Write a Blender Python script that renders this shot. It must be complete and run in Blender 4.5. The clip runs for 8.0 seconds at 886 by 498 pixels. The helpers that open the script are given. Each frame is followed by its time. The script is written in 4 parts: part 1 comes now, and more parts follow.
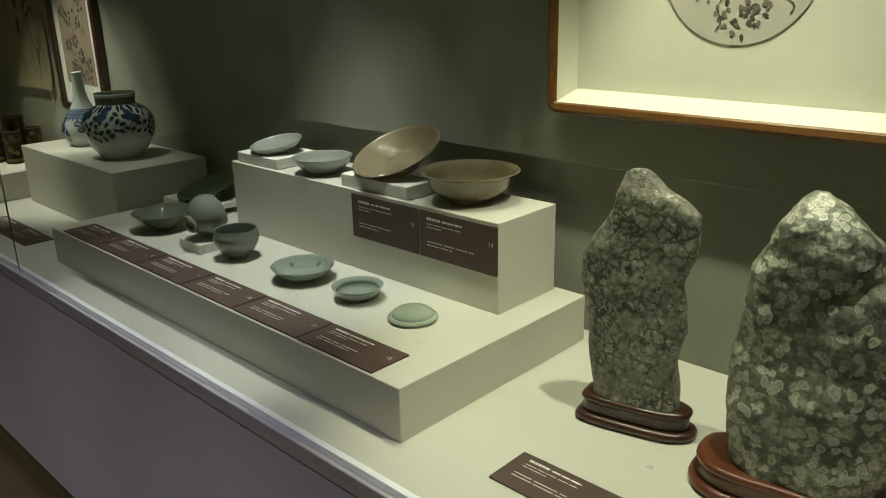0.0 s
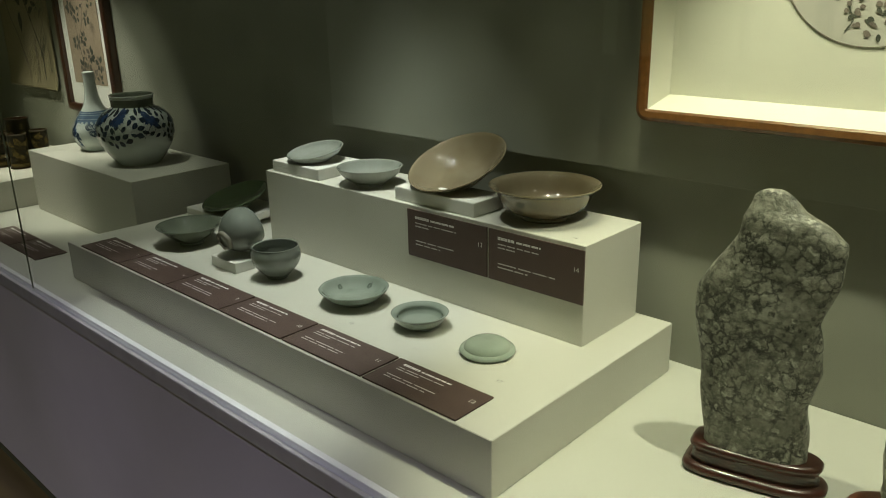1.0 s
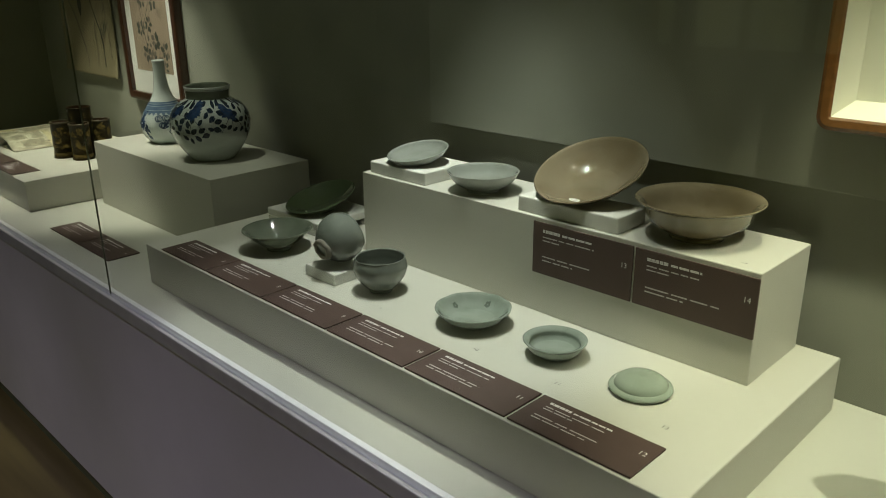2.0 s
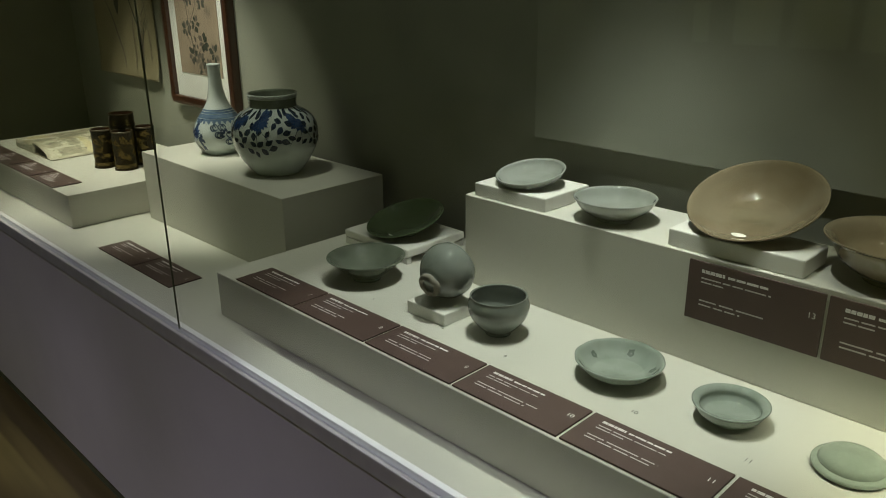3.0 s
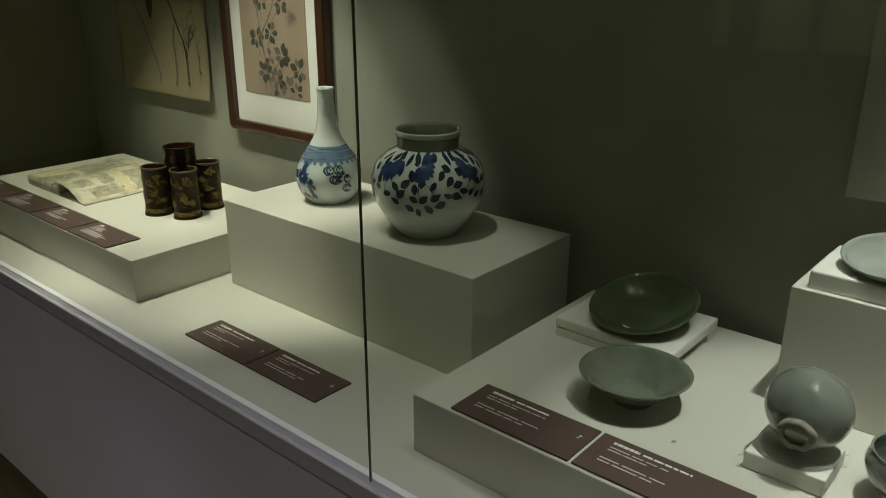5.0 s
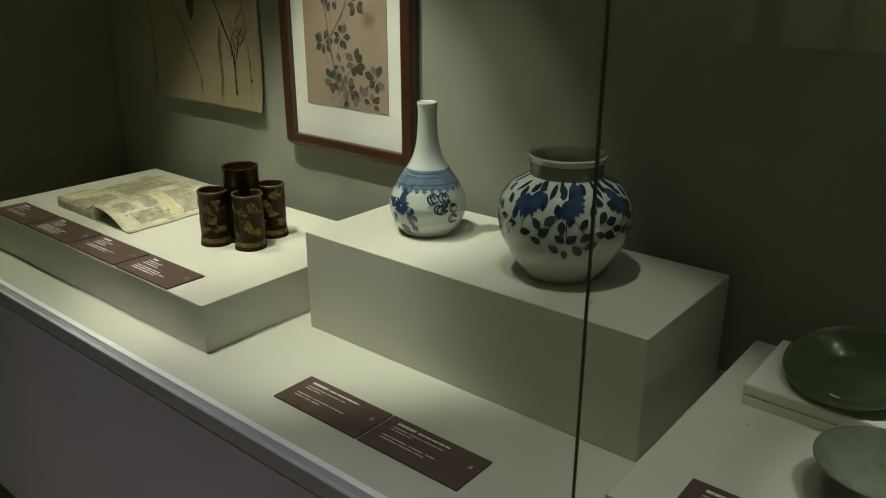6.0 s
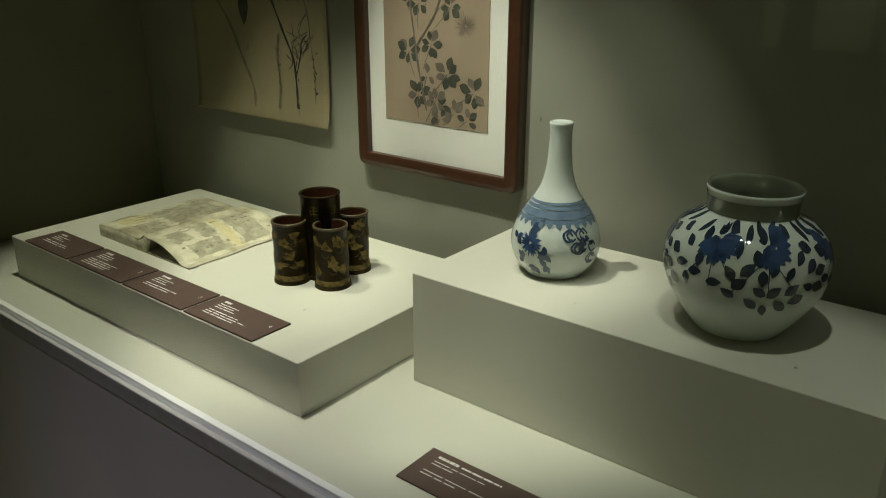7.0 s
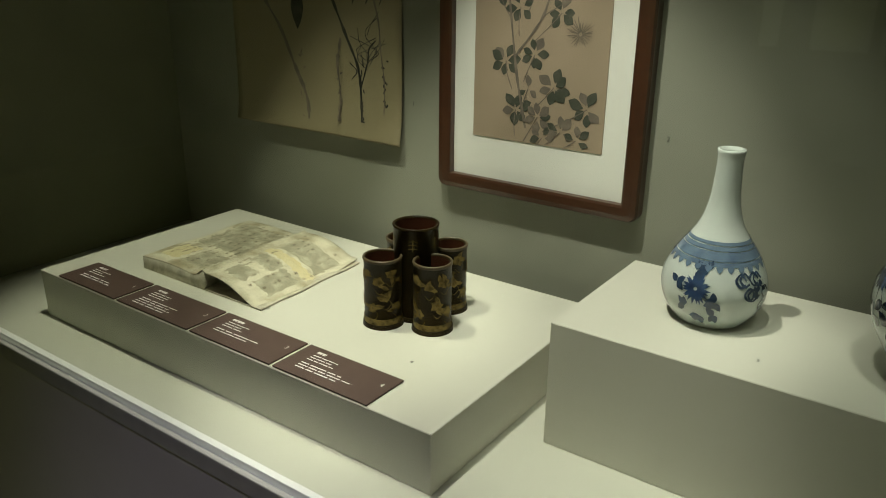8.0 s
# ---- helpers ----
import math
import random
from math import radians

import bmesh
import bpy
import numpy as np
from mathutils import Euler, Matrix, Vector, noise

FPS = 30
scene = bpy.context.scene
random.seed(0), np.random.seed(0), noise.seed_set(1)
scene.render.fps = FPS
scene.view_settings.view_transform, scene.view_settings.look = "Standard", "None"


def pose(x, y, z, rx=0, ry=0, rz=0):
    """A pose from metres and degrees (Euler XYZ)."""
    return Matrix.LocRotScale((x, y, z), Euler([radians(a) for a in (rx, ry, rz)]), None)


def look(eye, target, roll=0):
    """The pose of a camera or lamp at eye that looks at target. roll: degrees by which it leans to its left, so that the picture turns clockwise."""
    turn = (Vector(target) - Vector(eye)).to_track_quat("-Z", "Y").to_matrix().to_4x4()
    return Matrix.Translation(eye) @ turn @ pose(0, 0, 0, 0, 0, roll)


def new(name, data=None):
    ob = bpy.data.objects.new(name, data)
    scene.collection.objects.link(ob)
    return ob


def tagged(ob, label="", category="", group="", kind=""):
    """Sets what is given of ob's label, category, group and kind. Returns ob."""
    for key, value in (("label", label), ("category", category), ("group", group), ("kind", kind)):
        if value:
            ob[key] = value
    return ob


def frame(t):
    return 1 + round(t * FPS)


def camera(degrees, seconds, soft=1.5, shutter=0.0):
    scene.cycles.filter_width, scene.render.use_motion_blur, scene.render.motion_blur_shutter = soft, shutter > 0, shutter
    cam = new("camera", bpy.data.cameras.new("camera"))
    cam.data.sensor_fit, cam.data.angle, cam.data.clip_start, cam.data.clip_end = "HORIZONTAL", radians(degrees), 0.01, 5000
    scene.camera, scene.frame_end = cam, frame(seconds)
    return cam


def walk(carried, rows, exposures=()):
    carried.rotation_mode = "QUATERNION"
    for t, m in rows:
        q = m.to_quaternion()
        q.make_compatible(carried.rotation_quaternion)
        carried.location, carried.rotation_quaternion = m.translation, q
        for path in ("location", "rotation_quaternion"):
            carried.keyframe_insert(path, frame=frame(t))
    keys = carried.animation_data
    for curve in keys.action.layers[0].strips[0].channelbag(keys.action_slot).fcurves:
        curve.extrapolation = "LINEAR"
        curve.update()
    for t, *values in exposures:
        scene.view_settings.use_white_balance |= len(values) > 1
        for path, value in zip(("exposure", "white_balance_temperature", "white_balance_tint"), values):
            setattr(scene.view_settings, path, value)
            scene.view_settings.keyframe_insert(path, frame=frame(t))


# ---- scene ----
cam = camera(59.0, 8.0, soft=0.75)
# seconds, eye x y z in metres, yaw, pitch, roll in degrees
PATH = [
    (0, 0.071, 0.028, 1.280, 43.86, -18.42, -1.26),
    (0.5, -0.028, 0.036, 1.280, 43.19, -18.52, -1.15),
    (1, -0.130, 0.045, 1.278, 43.17, -18.66, -1.09),
    (1.5, -0.235, 0.045, 1.276, 43.87, -19.00, -0.89),
    (2, -0.354, 0.031, 1.283, 44.96, -19.64, -0.61),
    (2.2, -0.405, 0.027, 1.293, 45.35, -20.11, -0.80),
    (3.3, -0.708, 0.020, 1.283, 44.91, -19.80, -0.28),
    (3.5, -0.766, 0.017, 1.278, 44.70, -19.50, -0.07),
    (4, -0.934, 0.026, 1.286, 44.15, -19.89, -0.26),
    (4.5, -1.107, 0.027, 1.282, 42.71, -19.80, -0.10),
    (4.7, -1.178, 0.025, 1.288, 41.75, -20.03, -0.05),
    (5.8, -1.545, 0.043, 1.274, 39.74, -20.08, 0.11),
    (6, -1.607, 0.047, 1.282, 39.46, -20.42, 0.07),
    (6.5, -1.756, 0.054, 1.281, 38.88, -20.39, 0.14),
    (7, -1.901, 0.069, 1.273, 38.50, -20.29, 0.02),
    (7.5, -2.050, 0.065, 1.276, 37.09, -20.45, 0.27),
    (8, -2.198, 0.063, 1.278, 35.39, -20.65, 0.59),
]
walk(cam, [(t, pose(x, y, z, 90 + pitch, 0, yaw) @ pose(0, 0, 0, 0, 0, roll)) for t, x, y, z, yaw, pitch, roll in PATH])

# ---- world and lamps ----
world = bpy.data.worlds.new("world")
scene.world = world
world.use_nodes = True
world.node_tree.nodes["Background"].inputs[0].default_value = (0.30, 0.33, 0.30, 1)
world.node_tree.nodes["Background"].inputs[1].default_value = 0.02
scene.view_settings.exposure = 0.0

# spot lamps of the case's lighting track: eye, aim, watts, colour, cone
SPOTS = [
    ((-3.20, 0.80, 2.05), (-3.20, 0.87, 0.76), 44, (0.98, 1.0, 0.72), 46),
    ((-2.80, 0.70, 2.05), (-2.76, 0.99, 0.88), 52, (1.0, 1.0, 0.80), 45),
    ((-2.48, 0.68, 2.05), (-2.50, 1.03, 0.92), 15, (0.97, 1.0, 0.78), 36),
    ((-2.14, 0.70, 2.05), (-2.16, 0.80, 0.65), 13, (0.95, 1.0, 0.78), 38),
    ((-1.62, 0.90, 2.05), (-1.64, 0.88, 0.74), 5, (0.94, 1.0, 0.84), 36),
    ((-1.32, 0.95, 2.05), (-1.32, 0.86, 0.76), 43, (0.94, 1.0, 0.88), 43),
    ((-1.20, 0.74, 2.05), (-1.16, 0.99, 0.85), 15, (0.94, 1.0, 0.86), 36),
    ((-0.90, 0.92, 2.05), (-0.88, 0.92, 0.80), 10, (0.97, 1.0, 0.76), 40),
    ((-0.66, 0.88, 2.05), (-0.44, 0.98, 0.76), 31, (0.99, 1.0, 0.66), 46),
    ((-0.14, 0.86, 2.05), (-0.30, 1.08, 1.00), 49, (0.99, 1.0, 0.74), 56),
    ((-1.86, 0.80, 2.05), (-1.80, 0.90, 0.74), 0.8, (0.96, 1.0, 0.80), 80),
    ((-1.46, 0.78, 2.05), (-1.46, 0.90, 0.74), 0.8, (0.96, 1.0, 0.80), 80),
    ((-1.04, 0.82, 2.05), (-1.04, 0.90, 0.74), 0.8, (0.96, 1.0, 0.80), 80),
    ((-2.26, 0.84, 2.05), (-2.20, 0.98, 0.80), 0.8, (0.96, 1.0, 0.80), 80),
]
for eye, aim, watts, colour, cone in SPOTS:
    data = bpy.data.lights.new("case_spot", "SPOT")
    data.energy, data.color, data.shadow_soft_size = watts, colour, 0.010
    data.spot_size, data.spot_blend = radians(cone), 0.55
    new("case_spot", data).matrix_world = look(eye, aim)
# added unseen lamps at the gallery's far side, for an olive veil in the glass
for x in (-4.6, -2.0, 0.6):
    data = bpy.data.lights.new("added_veil_lamp", "AREA")
    data.shape, data.size, data.size_y, data.energy, data.color = "RECTANGLE", 1.6, 0.2, 20, (0.90, 1.0, 0.42)
    new("added_veil_lamp", data).matrix_world = look((x, -3.6, 2.8), (x, -4.5, 0.9))
# cool downlights of the gallery in front of the case
for x, watts in ((-2.85, 60), (-2.05, 56), (-1.35, 74), (-0.65, 78), (0.05, 86)):
    data = bpy.data.lights.new("gallery_downlight", "SPOT")
    data.energy, data.color, data.shadow_soft_size = watts, (0.78, 0.70, 1.0), 0.04
    data.spot_size, data.spot_blend = radians(43), 0.85
    new("gallery_downlight", data).matrix_world = look((x, -0.5, 2.85), (x, 0.06, 0.0))


# ---- materials ----
def material(name, colour, rough=0.5, metal=0.0, vary=0.06, scale=14, fine=220, bump=0.02, coat=0.0, colour2=None, rough_vary=0.08):
    """A plain surface with stains at one scale and grain at another."""
    m = bpy.data.materials.new(name)
    m.use_nodes = True
    n, l = m.node_tree.nodes, m.node_tree.links
    b = n["Principled BSDF"]
    tc = n.new("ShaderNodeTexCoord")
    big, small = n.new("ShaderNodeTexNoise"), n.new("ShaderNodeTexNoise")
    big.inputs["Scale"].default_value, big.inputs["Detail"].default_value = scale, 5
    small.inputs["Scale"].default_value, small.inputs["Detail"].default_value = fine, 3
    l.new(tc.outputs["Object"], big.inputs["Vector"])
    l.new(tc.outputs["Object"], small.inputs["Vector"])
    c2 = colour2 or tuple(max(0, c * (1 - 3 * vary)) for c in colour)
    mix = n.new("ShaderNodeMix")
    mix.data_type = "RGBA"
    mix.inputs[6].default_value, mix.inputs[7].default_value = (*colour, 1), (*c2, 1)
    ramp = n.new("ShaderNodeValToRGB")
    ramp.color_ramp.elements[0].position, ramp.color_ramp.elements[1].position = 0.42, 0.72
    l.new(big.outputs["Fac"], ramp.inputs["Fac"])
    l.new(ramp.outputs["Color"], mix.inputs[0])
    mix2 = n.new("ShaderNodeMix")
    mix2.data_type, mix2.blend_type = "RGBA", "MULTIPLY"
    mix2.inputs[0].default_value = min(1, vary * 2)
    l.new(mix.outputs[2], mix2.inputs[6])
    l.new(small.outputs["Fac"], mix2.inputs[7])
    l.new(mix2.outputs[2], b.inputs["Base Color"])
    rr = n.new("ShaderNodeMapRange")
    rr.inputs[3].default_value, rr.inputs[4].default_value = max(0.02, rough - rough_vary), min(1, rough + rough_vary)
    l.new(big.outputs["Fac"], rr.inputs[0])
    l.new(rr.outputs[0], b.inputs["Roughness"])
    b.inputs["Metallic"].default_value = metal
    b.inputs["Coat Weight"].default_value = coat
    b.inputs["Specular IOR Level"].default_value = 0.08 if "lacquer" in name else 0.5
    b.inputs["Coat Roughness"].default_value = 0.03
    if bump:
        bp = n.new("ShaderNodeBump")
        bp.inputs["Strength"].default_value, bp.inputs["Distance"].default_value = bump, 0.002
        l.new(small.outputs["Fac"], bp.inputs["Height"])
        l.new(bp.outputs[0], b.inputs["Normal"])
    return m


def glaze(name, colour, colour2, crackle=0.0, scale=26, rough=0.05, dark=0.5):
    """Glossy kiln glaze: pooled colour, fine specks and a faint crackle."""
    m = material(name, colour, rough, 0, 0.05, scale, 320, 0.003, 0.5, colour2, 0.02)
    if crackle:
        n, l = m.node_tree.nodes, m.node_tree.links
        b = n["Principled BSDF"]
        src = b.inputs["Base Color"].links[0].from_socket
        tc, v = n.new("ShaderNodeTexCoord"), n.new("ShaderNodeTexVoronoi")
        v.feature = "DISTANCE_TO_EDGE"
        v.inputs["Scale"].default_value = 130
        l.new(tc.outputs["Object"], v.inputs["Vector"])
        r = n.new("ShaderNodeValToRGB")
        r.color_ramp.elements[0].color, r.color_ramp.elements[1].color = (dark, dark, dark * 0.9, 1), (1, 1, 1, 1)
        r.color_ramp.elements[1].position = 0.05
        l.new(v.outputs["Distance"], r.inputs["Fac"])
        mx = n.new("ShaderNodeMix")
        mx.data_type, mx.blend_type = "RGBA", "MULTIPLY"
        mx.inputs[0].default_value = crackle
        l.new(src, mx.inputs[6])
        l.new(r.outputs["Color"], mx.inputs[7])
        l.new(mx.outputs[2], b.inputs["Base Color"])
    return m


def stone_material(name, dark, mid, pale, cell, rosette):
    """Patterned viewing stone: pale rosettes or dark branching cracks on a mottled ground."""
    m = bpy.data.materials.new(name)
    m.use_nodes = True
    n, l = m.node_tree.nodes, m.node_tree.links
    b = n["Principled BSDF"]
    tc = n.new("ShaderNodeTexCoord")

    def cloud(scale, detail, low, high):
        t, r = n.new("ShaderNodeTexNoise"), n.new("ShaderNodeMapRange")
        t.inputs["Scale"].default_value, t.inputs["Detail"].default_value, t.inputs["Roughness"].default_value = scale, detail, 0.62
        r.inputs[1].default_value, r.inputs[2].default_value = low, high
        l.new(tc.outputs["Object"], t.inputs["Vector"])
        l.new(t.outputs["Fac"], r.inputs[0])
        return r.outputs[0], t

    def blend(fac, one, two):
        x = n.new("ShaderNodeMix")
        x.data_type = "RGBA"
        l.new(fac, x.inputs[0])
        for sock, val in ((x.inputs[6], one), (x.inputs[7], two)):
            if isinstance(val, tuple):
                sock.default_value = (*val, 1)
            else:
                l.new(val, sock)
        return x.outputs[2]

    def times(one, two):
        x = n.new("ShaderNodeMath")
        x.operation = "MULTIPLY"
        for sock, val in zip(x.inputs, (one, two)):
            if isinstance(val, float):
                sock.default_value = val
            else:
                l.new(val, sock)
        return x.outputs[0]

    _, warp = cloud(cell * (1.1 if rosette else 2.2), 6, 0, 1)
    add = n.new("ShaderNodeVectorMath")
    add.operation = "MULTIPLY_ADD"
    add.inputs[1].default_value = (0.016, 0.016, 0.016) if rosette else (0.020, 0.020, 0.020)
    l.new(warp.outputs["Color"], add.inputs[0])
    l.new(tc.outputs["Object"], add.inputs[2])
    v = n.new("ShaderNodeTexVoronoi")
    v.feature = "F1" if rosette else "DISTANCE_TO_EDGE"
    v.inputs["Scale"].default_value = cell
    l.new(add.outputs[0], v.inputs["Vector"])
    blotch, _ = cloud(22, 6, 0.40, 0.62)
    speck, grain = cloud(150, 6, 0.38, 0.66)
    fade, _ = cloud(13, 4, 0.30, 0.52) if rosette else cloud(20, 5, 0.36, 0.58)
    ground = blend(blotch, dark if rosette else mid, mid if rosette else pale)
    ground = blend(times(speck, 0.75), ground, tuple(c * 0.35 for c in dark) if rosette else tuple(0.5 * c for c in mid))
    if not rosette:
        fleck, _ = cloud(95, 8, 0.50, 0.60)
        patch, _ = cloud(30, 5, 0.44, 0.56)
        ground = blend(times(fleck, times(patch, 0.9)), ground, dark)
        light, _ = cloud(120, 7, 0.52, 0.62)
        bare, _ = cloud(38, 5, 0.46, 0.58)
        ground = blend(times(light, times(bare, 0.8)), ground, tuple(1.35 * c for c in pale))
    r = n.new("ShaderNodeValToRGB")
    e = r.color_ramp.elements
    if rosette:
        e[0].position, e[0].color = 0.0, (0.9, 0.9, 0.9, 1)
        e[1].position, e[1].color = 0.60, (0, 0, 0, 1)
        for q, c in ((0.10, 0.35), (0.17, 0.75), (0.24, 0.25), (0.33, 0.85), (0.42, 0.65), (0.48, 0.05)):
            k = e.new(q)
            k.color = (c, c, c, 1)
        l.new(v.outputs["Distance"], r.inputs["Fac"])
        veil, _ = cloud(85, 8, 0.48, 0.60)
        bare, _ = cloud(16, 5, 0.46, 0.60)
        ground = blend(times(veil, times(bare, 0.45)), ground, pale)
        worn, _ = cloud(170, 5, 0.24, 0.46)
        colour = blend(times(times(times(r.outputs["Color"], fade), worn), 0.95), ground, pale)
    else:
        e[0].position, e[0].color = 0.0, (1, 1, 1, 1)
        e[1].position, e[1].color = 0.15, (0, 0, 0, 1)
        l.new(v.outputs["Distance"], r.inputs["Fac"])
        colour = blend(times(r.outputs["Color"], fade), ground, dark)
    l.new(colour, b.inputs["Base Color"])
    b.inputs["Roughness"].default_value = 0.4
    bp = n.new("ShaderNodeBump")
    bp.inputs["Strength"].default_value, bp.inputs["Distance"].default_value = 0.55, 0.003
    hs = n.new("ShaderNodeMath")
    hs.operation = "MULTIPLY_ADD"
    hs.inputs[1].default_value = 0.7
    l.new(v.outputs["Distance"], hs.inputs[0])
    l.new(grain.outputs["Fac"], hs.inputs[2])
    l.new(hs.outputs[0], bp.inputs["Height"])
    l.new(bp.outputs[0], b.inputs["Normal"])
    return m


def wood(name, colour, colour2, rough, scale=(60, 4, 60), coat=0.3):
    m = bpy.data.materials.new(name)
    m.use_nodes = True
    n, l = m.node_tree.nodes, m.node_tree.links
    b = n["Principled BSDF"]
    tc, mp, w = n.new("ShaderNodeTexCoord"), n.new("ShaderNodeMapping"), n.new("ShaderNodeTexNoise")
    mp.inputs["Scale"].default_value = scale
    w.inputs["Scale"].default_value, w.inputs["Detail"].default_value = 2.0, 6
    l.new(tc.outputs["Object"], mp.inputs["Vector"])
    l.new(mp.outputs[0], w.inputs["Vector"])
    r = n.new("ShaderNodeValToRGB")
    r.color_ramp.elements[0].position, r.color_ramp.elements[1].position = 0.3, 0.7
    r.color_ramp.elements[0].color, r.color_ramp.elements[1].color = (*colour, 1), (*colour2, 1)
    l.new(w.outputs["Fac"], r.inputs["Fac"])
    l.new(r.outputs["Color"], b.inputs["Base Color"])
    b.inputs["Roughness"].default_value, b.inputs["Coat Weight"].default_value = rough, coat
    b.inputs["Coat Roughness"].default_value = 0.12
    bp = n.new("ShaderNodeBump")
    bp.inputs["Strength"].default_value, bp.inputs["Distance"].default_value = 0.08, 0.001
    l.new(w.outputs["Fac"], bp.inputs["Height"])
    l.new(bp.outputs[0], b.inputs["Normal"])
    return m


def clear_glass(name):
    """A thin clear pane: see-through, with Fresnel gloss."""
    m = bpy.data.materials.new(name)
    m.use_nodes = True
    n, l = m.node_tree.nodes, m.node_tree.links
    n.remove(n["Principled BSDF"])
    t, g, f, x = n.new("ShaderNodeBsdfTransparent"), n.new("ShaderNodeBsdfGlossy"), n.new("ShaderNodeLayerWeight"), n.new("ShaderNodeMixShader")
    up, fac = n.new("ShaderNodeMath"), n.new("ShaderNodeMath")
    up.operation, fac.operation = "POWER", "MULTIPLY_ADD"
    up.inputs[1].default_value, fac.inputs[1].default_value, fac.inputs[2].default_value = 5, 0.96, 0.04
    t.inputs[0].default_value = (0.985, 0.995, 0.985, 1)
    g.inputs["Roughness"].default_value = 0.0
    f.inputs["Blend"].default_value = 0.5
    l.new(f.outputs["Facing"], up.inputs[0])
    l.new(up.outputs[0], fac.inputs[0])
    l.new(fac.outputs[0], x.inputs[0])
    l.new(t.outputs[0], x.inputs[1])
    l.new(g.outputs[0], x.inputs[2])
    l.new(x.outputs[0], n["Material Output"].inputs[0])
    return m


PAINT = material("cream_paint", (0.62, 0.61, 0.545), 0.62, vary=0.02, scale=5, fine=420, bump=0.03)
DECK = material("deck_paint", (0.60, 0.60, 0.53), 0.6, vary=0.02, scale=4, fine=420, bump=0.03)
PANEL = material("front_panel_paint", (0.56, 0.53, 0.56), 0.55, vary=0.03, scale=3, fine=300, bump=0.03)
WALLCLOTH = material("wall_fabric", (0.285, 0.288, 0.240), 0.9, vary=0.05, scale=6, fine=600, bump=0.08)
# wall fabric darkened in colour for the shade on the west end wall
ENDCLOTH_SHADED = material("end_wall_fabric_shaded", (0.22, 0.225, 0.15), 0.9, vary=0.05, scale=6, fine=600, bump=0.08)
BOARDCLOTH = material("board_fabric", (0.325, 0.33, 0.275), 0.88, vary=0.05, scale=5, fine=600, bump=0.08)
DARKWALL = material("gallery_wall", (0.13, 0.135, 0.11), 0.8, vary=0.05, scale=3)
CEIL = material("dark_ceiling", (0.10, 0.10, 0.10), 0.9)
FLOORWOOD = wood("gallery_floor", (0.075, 0.058, 0.018), (0.11, 0.085, 0.028), 0.4, (1.2, 14, 1), 0.2)
ALU = material("brushed_aluminium", (0.50, 0.49, 0.50), 0.38, 0.85, 0.04, 30, 500, 0.02)
WHITEMETAL = material("white_rail", (0.94, 0.94, 0.97), 0.35, vary=0.005)
TRIM = material("grey_trim", (0.60, 0.59, 0.60), 0.35, 0.3, 0.03, 30, 500, 0.02)
GLASS = clear_glass("case_glass")
SEAL = material("dark_silicone", (0.10, 0.115, 0.065), 0.45)
CARD = material("maroon_card", (0.092, 0.055, 0.048), 0.55, vary=0.04, scale=30, fine=500)
INK_WHITE = material("white_print", (0.84, 0.80, 0.80), 0.6)
INK_GREY = material("grey_print", (0.60, 0.54, 0.54), 0.6)
NUMBER = material("black_number", (0.05, 0.05, 0.045), 0.6)
FOAM = material("white_foam", (0.80, 0.79, 0.74), 0.7, vary=0.03, scale=40, fine=500, bump=0.06)
ACRYL = clear_glass("clear_acrylic")
CEL_GREY = glaze("grey_celadon", (0.215, 0.235, 0.21), (0.16, 0.18, 0.155), 0.15)
CEL_BLUE = glaze("blue_celadon", (0.33, 0.375, 0.335), (0.25, 0.295, 0.255), 0.25)
CEL_PALE = glaze("pale_celadon", (0.37, 0.39, 0.36), (0.3, 0.32, 0.285), 0.15)
CEL_JADE = glaze("jade_celadon", (0.39, 0.45, 0.38), (0.31, 0.37, 0.305), 0.35)
CEL_DARK = glaze("deep_green_celadon", (0.10, 0.135, 0.075), (0.07, 0.098, 0.05), 0.2)
CEL_OLIVE = glaze("olive_celadon", (0.17, 0.19, 0.15), (0.12, 0.14, 0.105), 0.15)
CEL_TAN = glaze("tan_celadon", (0.255, 0.21, 0.14), (0.19, 0.15, 0.09), 0.25, 14)
CLAY = material("unglazed_foot", (0.27, 0.25, 0.205), 0.8, vary=0.1)
INLAY = material("white_slip_inlay", (0.40, 0.46, 0.39), 0.25, coat=0.4)
INLAY_DARK = material("dark_slip_inlay", (0.15, 0.18, 0.155), 0.25, coat=0.4)
PORCELAIN = glaze("white_porcelain", (0.66, 0.71, 0.69), (0.58, 0.645, 0.62), 0.0, 12, 0.06)
COBALT = glaze("cobalt_painting", (0.026, 0.043, 0.080), (0.012, 0.019, 0.034), 0.0, 60, 0.09)
COBALT_BRIGHT = glaze("bright_cobalt", (0.040, 0.080, 0.19), (0.016, 0.032, 0.085), 0.0, 60, 0.09)
COBALT_MID = glaze("mid_cobalt", (0.040, 0.070, 0.135), (0.020, 0.036, 0.07), 0.0, 60, 0.09)
COBALT_PALE = glaze("washed_cobalt", (0.16, 0.23, 0.33), (0.10, 0.15, 0.25), 0.0, 70, 0.09)
LACQUER = material("black_brown_lacquer", (0.014, 0.009, 0.004), 0.34, vary=0.1, scale=40, coat=0.03, colour2=(0.040, 0.027, 0.010))
LACQUER_RED = material("red_lacquer", (0.050, 0.016, 0.009), 0.35, vary=0.1, coat=0.4)
GILT = material("gold_lacquer", (0.23, 0.165, 0.055), 0.5, 0.1, 0.15, 120, colour2=(0.035, 0.026, 0.010), coat=0.05)
GILT_EDGE = material("worn_gold_rim", (0.10, 0.07, 0.038), 0.4, 0.1, 0.12, 60, coat=0.3)
